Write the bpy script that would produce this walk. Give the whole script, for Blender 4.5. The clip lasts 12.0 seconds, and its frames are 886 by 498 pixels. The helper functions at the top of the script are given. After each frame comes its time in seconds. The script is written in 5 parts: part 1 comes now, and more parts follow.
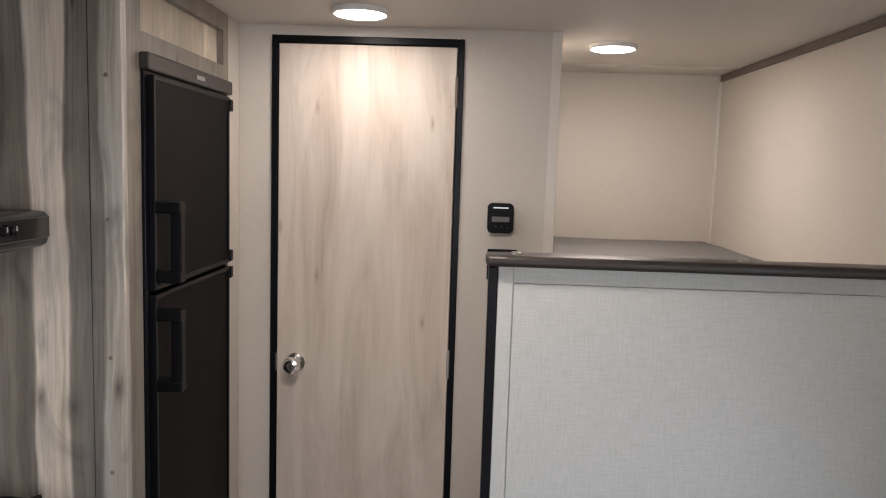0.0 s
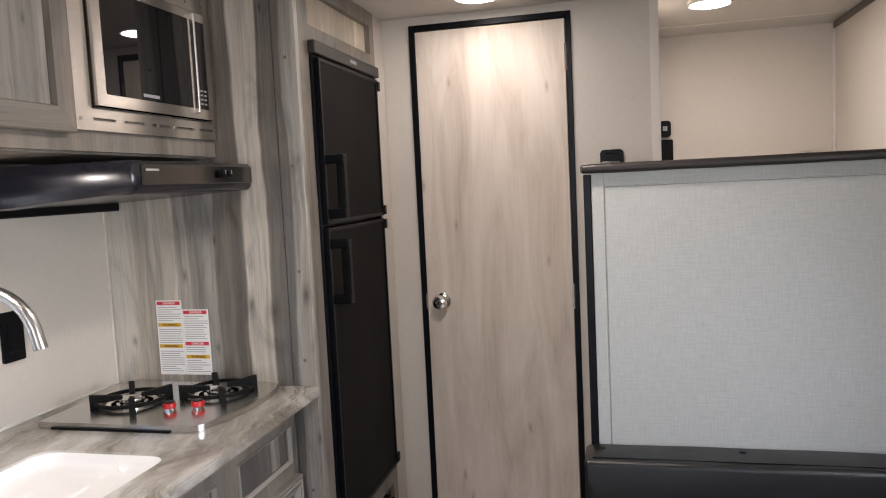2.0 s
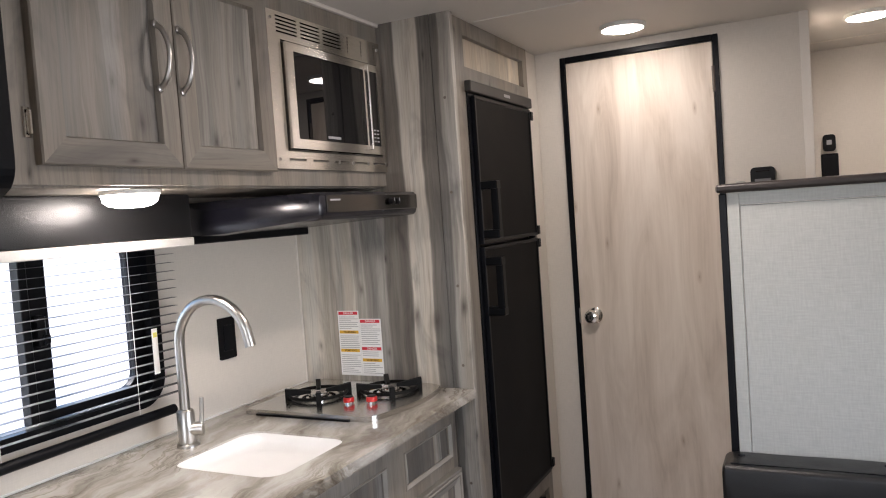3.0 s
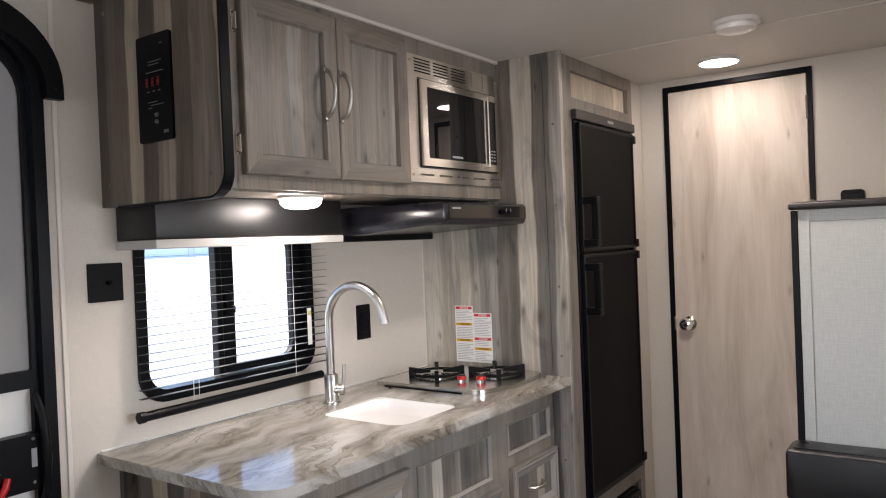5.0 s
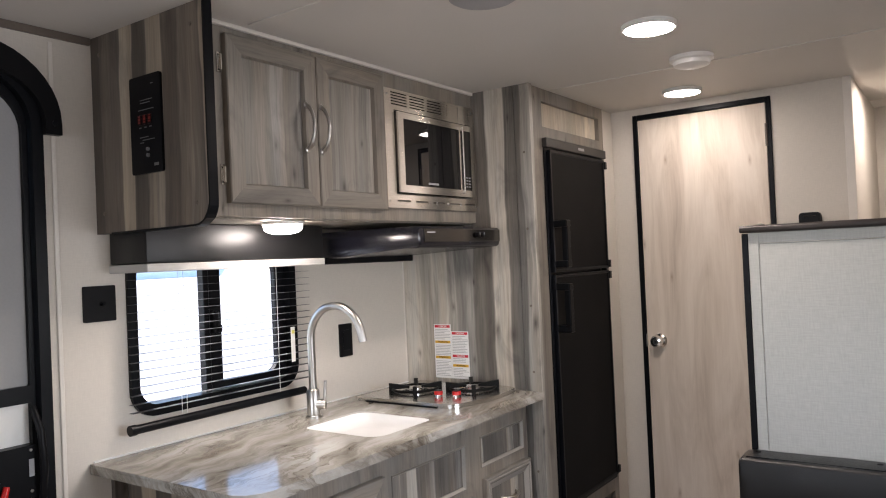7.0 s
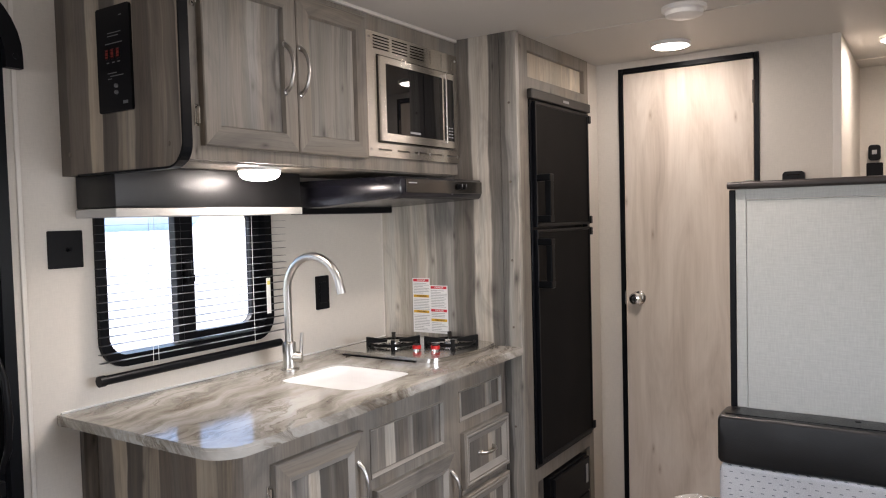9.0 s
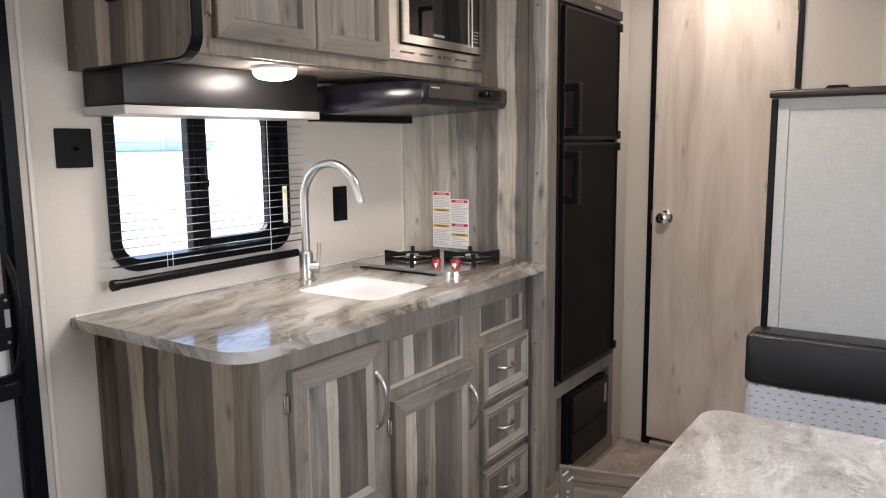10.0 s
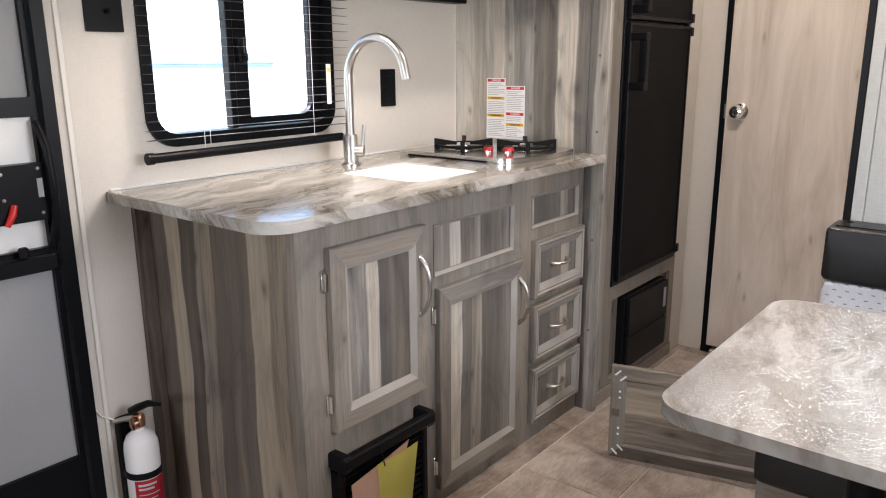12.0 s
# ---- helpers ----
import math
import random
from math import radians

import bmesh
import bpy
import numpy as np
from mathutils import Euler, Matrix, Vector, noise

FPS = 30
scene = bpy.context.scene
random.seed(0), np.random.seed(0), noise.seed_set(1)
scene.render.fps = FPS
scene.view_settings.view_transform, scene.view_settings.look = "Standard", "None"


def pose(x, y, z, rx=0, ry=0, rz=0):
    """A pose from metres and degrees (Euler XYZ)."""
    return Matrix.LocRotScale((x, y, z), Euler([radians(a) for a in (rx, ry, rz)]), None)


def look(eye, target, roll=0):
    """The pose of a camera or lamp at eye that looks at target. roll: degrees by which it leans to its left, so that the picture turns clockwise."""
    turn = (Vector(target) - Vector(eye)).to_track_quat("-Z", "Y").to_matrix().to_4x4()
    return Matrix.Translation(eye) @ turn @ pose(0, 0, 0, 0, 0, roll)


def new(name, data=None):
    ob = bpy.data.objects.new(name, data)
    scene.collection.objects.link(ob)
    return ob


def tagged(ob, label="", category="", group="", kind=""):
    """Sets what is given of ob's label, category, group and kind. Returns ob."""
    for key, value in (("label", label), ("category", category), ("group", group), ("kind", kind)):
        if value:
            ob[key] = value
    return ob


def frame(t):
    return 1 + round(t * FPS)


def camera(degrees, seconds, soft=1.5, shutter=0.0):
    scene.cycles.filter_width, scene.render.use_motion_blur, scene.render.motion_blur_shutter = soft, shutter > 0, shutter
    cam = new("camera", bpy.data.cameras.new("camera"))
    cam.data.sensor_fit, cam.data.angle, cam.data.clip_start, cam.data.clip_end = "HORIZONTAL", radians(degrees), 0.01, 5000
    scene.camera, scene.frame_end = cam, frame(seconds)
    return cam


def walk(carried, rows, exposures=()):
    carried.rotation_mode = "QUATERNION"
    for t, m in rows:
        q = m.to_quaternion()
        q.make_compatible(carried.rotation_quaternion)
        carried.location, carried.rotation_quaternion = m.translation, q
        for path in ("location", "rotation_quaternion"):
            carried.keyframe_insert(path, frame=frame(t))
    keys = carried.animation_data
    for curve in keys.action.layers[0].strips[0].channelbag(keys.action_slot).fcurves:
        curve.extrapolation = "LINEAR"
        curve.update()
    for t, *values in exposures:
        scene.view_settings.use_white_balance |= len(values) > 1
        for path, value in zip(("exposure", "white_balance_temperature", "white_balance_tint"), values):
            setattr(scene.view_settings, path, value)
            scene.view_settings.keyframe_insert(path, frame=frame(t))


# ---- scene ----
cam = camera(61.3, 12.0, 1.1)
PATH = [
    (0, (0.117, 0.063, 1.62), (0.059, 2.05, 1.406), 1.8),
    (0.2, (0.113, 0.051, 1.594), (0.032, 2.035, 1.357), 1.5),
    (0.5, (0.088, 0.043, 1.532), (0.0, 2.024, 1.271), 1.4),
    (0.8, (0.102, -0.009, 1.477), (-0.008, 1.969, 1.203), 1.1),
    (1, (0.09, -0.042, 1.457), (-0.022, 1.936, 1.181), 1.3),
    (1.5, (0.152, -0.185, 1.408), (-0.094, 1.787, 1.185), -0.1),
    (2, (0.252, -0.314, 1.432), (-0.218, 1.622, 1.26), -2.8),
    (2.5, (0.333, -0.429, 1.431), (-0.383, 1.435, 1.315), -4.3),
    (3, (0.374, -0.494, 1.437), (-0.518, 1.293, 1.344), -4.0),
    (3.2, (0.405, -0.519, 1.441), (-0.537, 1.243, 1.35), -3.7),
    (4.8, (0.57, -0.777, 1.403), (-0.576, 0.862, 1.362), -2.0),
    (5, (0.587, -0.81, 1.394), (-0.575, 0.818, 1.372), -2.3),
    (5.5, (0.648, -0.846, 1.385), (-0.542, 0.761, 1.412), -3.0),
    (6, (0.689, -0.864, 1.395), (-0.479, 0.759, 1.441), -2.9),
    (6.5, (0.728, -0.876, 1.392), (-0.428, 0.755, 1.423), -2.5),
    (6.7, (0.726, -0.888, 1.398), (-0.43, 0.745, 1.427), -2.5),
    (8.3, (0.707, -0.874, 1.404), (-0.392, 0.797, 1.413), -2.2),
    (8.5, (0.692, -0.873, 1.396), (-0.4, 0.803, 1.382), -2.1),
    (9, (0.664, -0.852, 1.382), (-0.429, 0.821, 1.296), -1.5),
    (9.5, (0.63, -0.834, 1.359), (-0.473, 0.825, 1.181), -0.6),
    (10, (0.607, -0.795, 1.328), (-0.516, 0.836, 1.047), -0.6),
    (10.5, (0.597, -0.769, 1.3), (-0.527, 0.845, 0.938), -0.3),
    (11, (0.583, -0.746, 1.265), (-0.56, 0.844, 0.855), -0.4),
    (11.5, (0.571, -0.72, 1.244), (-0.617, 0.826, 0.799), -0.6),
    (12, (0.568, -0.692, 1.208), (-0.659, 0.81, 0.719), -0.4),
]
walk(cam, [(t, look(eye, target, roll)) for t, eye, target, roll in PATH],
     [(0, 1.53, 6300, 15), (1, 1.64, 6230, 15), (2.5, 1.56, 6300, 15), (6.5, 1.55, 6400, 15), (9.5, 1.67, 6400, 15), (11, 1.75, 6420, 15), (12, 2.01, 6440, 15)])

# ---- world, sun and exposure ----
world = bpy.data.worlds.new("world")
scene.world = world
world.use_nodes = True
wn = world.node_tree
sky = wn.nodes.new("ShaderNodeTexSky")
sky.sky_type, sky.sun_disc = "NISHITA", False
sky.dust_density, sky.ozone_density, sky.air_density = 0.1, 4.0, 1.0
sky.sun_elevation, sky.sun_rotation = radians(48), radians(250)
wn.links.new(sky.outputs[0], wn.nodes["Background"].inputs[0])
wn.nodes["Background"].inputs[1].default_value = 0.15
sun = new("sun", bpy.data.lights.new("sun", "SUN"))
sun.data.energy, sun.data.angle, sun.data.color = 5.0, radians(0.5), (1, 0.95, 0.88)
SUN_FROM = Vector((math.sin(radians(250)) * math.cos(radians(48)), math.cos(radians(250)) * math.cos(radians(48)), math.sin(radians(48))))
sun.matrix_world = look(SUN_FROM * 20, (0, 0, 0))


# ---- materials ----
def nodes_of(name, rough=0.5, metal=0.0, color=(0.5, 0.5, 0.5), spec=0.5):
    m = bpy.data.materials.new(name)
    m.use_nodes = True
    nt = m.node_tree
    b = nt.nodes["Principled BSDF"]
    b.inputs["Base Color"].default_value = (*color, 1)
    b.inputs["Roughness"].default_value = rough
    b.inputs["Metallic"].default_value = metal
    b.inputs["Specular IOR Level"].default_value = spec
    return m, nt, b


def add(nt, kind, **kw):
    n = nt.nodes.new("ShaderNode" + kind)
    for k, v in kw.items():
        if k == "op":
            n.operation = v
        elif k == "dims":
            n.noise_dimensions = v
        elif k == "blend":
            n.data_type, n.blend_type = "RGBA", v
        else:
            n.inputs[k.replace("_", " ")].default_value = v
    return n


def ramp(nt, src, stops, mode="LINEAR"):
    r = nt.nodes.new("ShaderNodeValToRGB")
    r.color_ramp.interpolation = mode
    e = r.color_ramp.elements
    while len(e) < len(stops):
        e.new(0.5)
    for el, (p, c) in zip(e, stops):
        el.position = p
        el.color = (*c, 1) if len(c) == 3 else c
    nt.links.new(src, r.inputs[0])
    return r.outputs[0]


def mathn(nt, op, a, b=None, c=None):
    n = nt.nodes.new("ShaderNodeMath")
    n.operation = op
    for i, v in enumerate((a, b, c)):
        if v is None:
            continue
        if isinstance(v, (int, float)):
            n.inputs[i].default_value = v
        else:
            nt.links.new(v, n.inputs[i])
    return n.outputs[0]


def mix(nt, blend, fac, a, b):
    n = nt.nodes.new("ShaderNodeMix")
    n.data_type, n.blend_type = "RGBA", blend
    for i, v in ((0, fac), (6, a), (7, b)):
        if isinstance(v, (int, float)):
            n.inputs[i].default_value = v
        elif isinstance(v, tuple):
            n.inputs[i].default_value = (*v, 1)
        else:
            nt.links.new(v, n.inputs[i])
    return n.outputs[2]


def coords(nt):
    """Object coordinates: x, y, z and the run u = x + y along either wall direction."""
    tc = nt.nodes.new("ShaderNodeTexCoord")
    s = nt.nodes.new("ShaderNodeSeparateXYZ")
    nt.links.new(tc.outputs["Object"], s.inputs[0])
    return tc.outputs["Object"], s.outputs[0], s.outputs[1], s.outputs[2], mathn(nt, "ADD", s.outputs[0], s.outputs[1])


def vec(nt, a, b, c=0.0):
    n = nt.nodes.new("ShaderNodeCombineXYZ")
    for i, v in enumerate((a, b, c)):
        if isinstance(v, (int, float)):
            n.inputs[i].default_value = v
        else:
            nt.links.new(v, n.inputs[i])
    return n.outputs[0]


def noisy(nt, v, scale, detail=3.0, rough=0.55, distortion=0.0):
    n = nt.nodes.new("ShaderNodeTexNoise")
    n.inputs["Scale"].default_value, n.inputs["Detail"].default_value = scale, detail
    n.inputs["Roughness"].default_value, n.inputs["Distortion"].default_value = rough, distortion
    nt.links.new(v, n.inputs["Vector"])
    return n.outputs[0]


def bump(nt, b, h, strength=0.2, distance=0.002):
    n = nt.nodes.new("ShaderNodeBump")
    n.inputs["Strength"].default_value, n.inputs["Distance"].default_value = strength, distance
    nt.links.new(h, n.inputs["Height"])
    nt.links.new(n.outputs[0], b.inputs["Normal"])


def plain(name, color, rough=0.5, metal=0.0, var=0.08, scale=14.0, bumps=0.05, spec=0.5):
    """A plain finish with slight mottling at two scales and a fine relief."""
    m, nt, b = nodes_of(name, rough, metal, color, spec)
    o, x, y, z, u = coords(nt)
    n1, n2 = noisy(nt, o, scale * 0.25, 2), noisy(nt, o, scale * 12, 3)
    f = mathn(nt, "ADD", mathn(nt, "MULTIPLY", n1, 0.6), mathn(nt, "MULTIPLY", n2, 0.4))
    col = ramp(nt, f, [(0.3, tuple(c * (1 - var) for c in color)), (0.7, tuple(min(1, c * (1 + var)) for c in color))])
    nt.links.new(col, b.inputs["Base Color"])
    r = mathn(nt, "MULTIPLY_ADD", n1, 0.16, max(0.02, rough - 0.08))
    nt.links.new(r, b.inputs["Roughness"])
    if bumps:
        bump(nt, b, n2, bumps, 0.001)
    return m


def stripe_wood(name, stops, along="z", scale=13.0, rough=0.42, knots=True, seed=0.0, warp=0.04, grainy=0.85, cell=0.62):
    """Weathered acacia print: wavering strips of changing tone with soft edges, streaks, smoky blotches, knots and fine grain."""
    m, nt, b = nodes_of(name, rough, spec=0.35)
    o, x, y, z, u = coords(nt)
    a, l = (u, z) if along == "z" else (z, u)
    a = mathn(nt, "ADD", a, seed)

    def drawn(ka, kl, depth, detail, rg=0.6, dist=0.0, src=None):
        """Noise stretched along the board."""
        return noisy(nt, vec(nt, mathn(nt, "MULTIPLY", src or a, ka), mathn(nt, "MULTIPLY", l, kl), seed + depth), 1.0, detail, rg, dist)

    w = mathn(nt, "SUBTRACT", drawn(3.6, 1.3, 0.0, 3), 0.5)
    fray = mathn(nt, "SUBTRACT", drawn(55.0, 6.0, 4.0, 3), 0.5)
    aw = mathn(nt, "ADD", mathn(nt, "MULTIPLY_ADD", w, warp * 2, a), mathn(nt, "MULTIPLY", fray, 0.010))
    vo = nt.nodes.new("ShaderNodeTexVoronoi")
    vo.voronoi_dimensions, vo.feature = "1D", "SMOOTH_F1"
    vo.inputs["Scale"].default_value, vo.inputs["Smoothness"].default_value = scale, 0.22
    nt.links.new(aw, vo.inputs["W"])
    sep = nt.nodes.new("ShaderNodeSeparateColor")
    nt.links.new(vo.outputs["Color"], sep.inputs[0])
    soft = drawn(scale * 1.3, 0.9, 3.0, 5, 0.62, 0.7, aw)
    streak = drawn(scale * 4.2, 1.5, 6.0, 5, 0.62, 0.9, aw)
    tone = mathn(nt, "MULTIPLY_ADD", mathn(nt, "SUBTRACT", sep.outputs[0], 0.5), cell, 0.47)
    tone = mathn(nt, "ADD", tone, mathn(nt, "MULTIPLY", mathn(nt, "SUBTRACT", soft, 0.5), 0.7))
    tone = mathn(nt, "ADD", tone, mathn(nt, "MULTIPLY", mathn(nt, "SUBTRACT", streak, 0.5), 0.42))
    col = ramp(nt, tone, stops)
    tint = drawn(scale * 0.9, 0.8, 12.0, 2)
    col = mix(nt, "MULTIPLY", 1.0, col, ramp(nt, tint, [(0.35, (1.06, 1.0, 0.92)), (0.65, (0.965, 0.985, 0.985))]))
    smoke = drawn(9.0, 3.2, 20.0, 4, 0.6, 1.0)
    col = mix(nt, "MULTIPLY", 1.0, col, ramp(nt, smoke, [(0.30, (0.66, 0.67, 0.69)), (0.48, (1, 1, 1)), (0.75, (1.07, 1.07, 1.06))]))
    grain = drawn(190.0, 5.0, 0.0, 4, 0.68, 0.3, aw)
    col = mix(nt, "MULTIPLY", grainy, col, ramp(nt, grain, [(0.25, (0.66, 0.65, 0.64)), (0.5, (1.0, 1.0, 1.0)), (0.72, (1.10, 1.09, 1.07))]))
    if knots:
        kv = nt.nodes.new("ShaderNodeTexVoronoi")
        kv.voronoi_dimensions = "2D"
        kv.inputs["Scale"].default_value = 1.0
        nt.links.new(vec(nt, mathn(nt, "MULTIPLY", aw, 11.0), mathn(nt, "MULTIPLY", l, 4.5)), kv.inputs["Vector"])
        ks = nt.nodes.new("ShaderNodeSeparateColor")
        nt.links.new(kv.outputs["Color"], ks.inputs[0])
        bare = mathn(nt, "MULTIPLY", mathn(nt, "GREATER_THAN", ks.outputs[0], 0.32), 2.0)
        far = mathn(nt, "MULTIPLY", kv.outputs["Distance"], mathn(nt, "MULTIPLY_ADD", ks.outputs[1], 1.8, 0.8))
        dist = mathn(nt, "ADD", mathn(nt, "ADD", far, bare), mathn(nt, "MULTIPLY", mathn(nt, "SUBTRACT", streak, 0.5), 0.22))
        col = mix(nt, "MULTIPLY", 0.85, col, ramp(nt, dist, [(0.0, (0.2, 0.19, 0.19)), (0.06, (0.5, 0.49, 0.49)), (0.16, (0.86, 0.86, 0.86)), (0.26, (1, 1, 1))]))
    nt.links.new(col, b.inputs["Base Color"])
    nt.links.new(mathn(nt, "MULTIPLY_ADD", grain, 0.2, rough - 0.1), b.inputs["Roughness"])
    bump(nt, b, grain, 0.15, 0.001)
    return m


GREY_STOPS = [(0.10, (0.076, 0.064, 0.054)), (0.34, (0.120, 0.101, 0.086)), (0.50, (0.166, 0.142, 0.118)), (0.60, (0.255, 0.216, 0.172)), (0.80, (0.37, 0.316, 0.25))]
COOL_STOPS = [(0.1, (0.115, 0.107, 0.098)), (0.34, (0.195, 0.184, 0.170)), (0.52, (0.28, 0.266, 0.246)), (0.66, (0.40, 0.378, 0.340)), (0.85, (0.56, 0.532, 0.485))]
UPPER_STOPS = [(0.15, (0.14, 0.130, 0.118)), (0.40, (0.22, 0.206, 0.188)), (0.58, (0.30, 0.282, 0.258)), (0.85, (0.42, 0.397, 0.360))]
FRAME_STOPS = [(0.15, (0.145, 0.131, 0.115)), (0.4, (0.20, 0.182, 0.161)), (0.6, (0.245, 0.224, 0.199)), (0.85, (0.315, 0.29, 0.258))]
MID_STOPS = [(0.1, (0.10, 0.092, 0.083)), (0.36, (0.155, 0.144, 0.131)), (0.53, (0.215, 0.202, 0.186)), (0.66, (0.34, 0.316, 0.280)), (0.85, (0.48, 0.450, 0.400))]
PALE_STOPS = [(0.2, (0.40, 0.36, 0.30)), (0.5, (0.57, 0.52, 0.44)), (0.85, (0.72, 0.67, 0.58))]
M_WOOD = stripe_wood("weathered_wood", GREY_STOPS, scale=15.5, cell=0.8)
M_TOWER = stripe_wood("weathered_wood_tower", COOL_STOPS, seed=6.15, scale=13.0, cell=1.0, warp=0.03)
M_UPPER = stripe_wood("weathered_wood_fine", UPPER_STOPS, seed=3.4, scale=20.0, cell=0.26, grainy=1.0)
M_PANEL = stripe_wood("weathered_wood_panel", MID_STOPS, seed=2.1, scale=19.0, cell=0.85, warp=0.025)
M_RAIL = stripe_wood("frame_wood_upright", FRAME_STOPS, scale=9.0, knots=True, seed=1.2, grainy=0.9, cell=0.2)
M_RAILH = stripe_wood("frame_wood_level", FRAME_STOPS, along="u", scale=9.0, knots=True, seed=0.7, grainy=0.9, cell=0.2)
M_FLAP = stripe_wood("weathered_wood_level", GREY_STOPS, along="u", scale=12.0, seed=0.35, cell=0.5)
M_PALE = stripe_wood("pale_wood_panel", PALE_STOPS, scale=15.0, knots=False, seed=7.0, cell=0.8)


def door_wood():
    m, nt, b = nodes_of("bleached_oak_print", 0.58, spec=0.25)
    o, x, y, z, u = coords(nt)
    w = noisy(nt, vec(nt, mathn(nt, "MULTIPLY", u, 3.0), mathn(nt, "MULTIPLY", z, 1.2)), 1.0, 2)
    uw = mathn(nt, "ADD", u, mathn(nt, "MULTIPLY", w, 0.05))
    big = noisy(nt, vec(nt, mathn(nt, "MULTIPLY", uw, 9.0), mathn(nt, "MULTIPLY", z, 1.3)), 1.0, 5, 0.62, 1.1)
    fine = noisy(nt, vec(nt, mathn(nt, "MULTIPLY", uw, 150.0), mathn(nt, "MULTIPLY", z, 4.0)), 1.0, 4, 0.65)
    f = mathn(nt, "ADD", mathn(nt, "MULTIPLY", big, 0.8), mathn(nt, "MULTIPLY", fine, 0.2))
    col = ramp(nt, f, [(0.26, (0.48, 0.40, 0.328)), (0.42, (0.635, 0.55, 0.465)), (0.56, (0.725, 0.642, 0.555)), (0.72, (0.80, 0.725, 0.638))])
    kv = nt.nodes.new("ShaderNodeTexVoronoi")
    kv.voronoi_dimensions = "2D"
    nt.links.new(vec(nt, mathn(nt, "MULTIPLY", uw, 9.0), mathn(nt, "MULTIPLY", z, 3.0)), kv.inputs["Vector"])
    kv.inputs["Scale"].default_value = 1.0
    ks = nt.nodes.new("ShaderNodeSeparateColor")
    nt.links.new(kv.outputs["Color"], ks.inputs[0])
    bare = mathn(nt, "MULTIPLY", mathn(nt, "GREATER_THAN", ks.outputs[0], 0.3), 2.0)
    col = mix(nt, "MULTIPLY", 0.7, col, ramp(nt, mathn(nt, "ADD", kv.outputs["Distance"], bare), [(0.0, (0.38, 0.31, 0.26)), (0.025, (0.7, 0.64, 0.59)), (0.09, (1, 1, 1))]))
    nt.links.new(col, b.inputs["Base Color"])
    bump(nt, b, fine, 0.1, 0.001)
    return m


def linen(name, base, dark, scale=420.0, rough=0.7, strength=0.3):
    """Woven vinyl wall covering: crossed threads of uneven length."""
    m, nt, b = nodes_of(name, rough, spec=0.3)
    o, x, y, z, u = coords(nt)
    k = scale / 420.0
    h = noisy(nt, vec(nt, mathn(nt, "MULTIPLY", u, 38.0 * k), mathn(nt, "MULTIPLY", z, 330.0 * k)), 1.0, 3, 0.6)
    v = noisy(nt, vec(nt, mathn(nt, "MULTIPLY", u, 330.0 * k), mathn(nt, "MULTIPLY", z, 38.0 * k), 5.0), 1.0, 3, 0.6)
    t = mathn(nt, "ADD", mathn(nt, "MULTIPLY", h, 0.5), mathn(nt, "MULTIPLY", v, 0.5))
    big = noisy(nt, o, 1.7, 3)
    col = ramp(nt, t, [(0.34, dark), (0.64, base)])
    col = mix(nt, "MULTIPLY", 0.25, col, ramp(nt, big, [(0.3, (0.84, 0.84, 0.84)), (0.7, (1, 1, 1))]))
    nt.links.new(col, b.inputs["Base Color"])
    bump(nt, b, t, strength, 0.001)
    return m


def counter_stone(name="marbled_laminate", k=1.0, stops=None, veins=0.7):
    """Glossy laminate with drifting cream, grey and brown bands and crisp dark veins."""
    m, nt, b = nodes_of(name, 0.13, spec=0.8)
    o, x, y, z, u = coords(nt)
    d = mathn(nt, "ADD", mathn(nt, "ADD", mathn(nt, "MULTIPLY", y, 0.22), x), mathn(nt, "MULTIPLY", z, 0.7))
    e = mathn(nt, "ADD", mathn(nt, "SUBTRACT", y, mathn(nt, "MULTIPLY", x, 0.22)), mathn(nt, "MULTIPLY", z, 2.0))
    w = mathn(nt, "ADD", mathn(nt, "MULTIPLY", noisy(nt, o, 2.6, 4, 0.55), 0.22), mathn(nt, "MULTIPLY", noisy(nt, o, 11.0, 4, 0.6), 0.05))
    dw = mathn(nt, "ADD", d, w)
    big = noisy(nt, vec(nt, mathn(nt, "MULTIPLY", dw, 8.0 * k), mathn(nt, "MULTIPLY", e, 1.7 * k), 1.0), 1.0, 8, 0.61, 0.3)
    col = ramp(nt, big, stops or [(0.28, (0.075, 0.060, 0.045)), (0.37, (0.175, 0.150, 0.120)), (0.45, (0.315, 0.290, 0.250)), (0.54, (0.455, 0.432, 0.390)), (0.64, (0.56, 0.545, 0.505)), (0.78, (0.33, 0.325, 0.31))])
    vein = noisy(nt, vec(nt, mathn(nt, "MULTIPLY", dw, 14.0 * k), mathn(nt, "MULTIPLY", e, 2.4 * k), 8.0), 1.0, 7, 0.66, 0.5)
    line = mathn(nt, "ABSOLUTE", mathn(nt, "SUBTRACT", vein, 0.47))
    fade = ramp(nt, noisy(nt, o, 4.0, 2), [(0.40, (0, 0, 0)), (0.58, (veins, veins, veins))])
    col = mix(nt, "MULTIPLY", fade, col, ramp(nt, line, [(0.0, (0.22, 0.18, 0.14)), (0.012, (0.5, 0.45, 0.39)), (0.05, (1, 1, 1))]))
    nt.links.new(col, b.inputs["Base Color"])
    nt.links.new(mathn(nt, "MULTIPLY_ADD", noisy(nt, o, 90.0, 3), 0.10, 0.07), b.inputs["Roughness"])
    bump(nt, b, noisy(nt, o, 26.0, 3), 0.10, 0.002)
    return m, nt, b


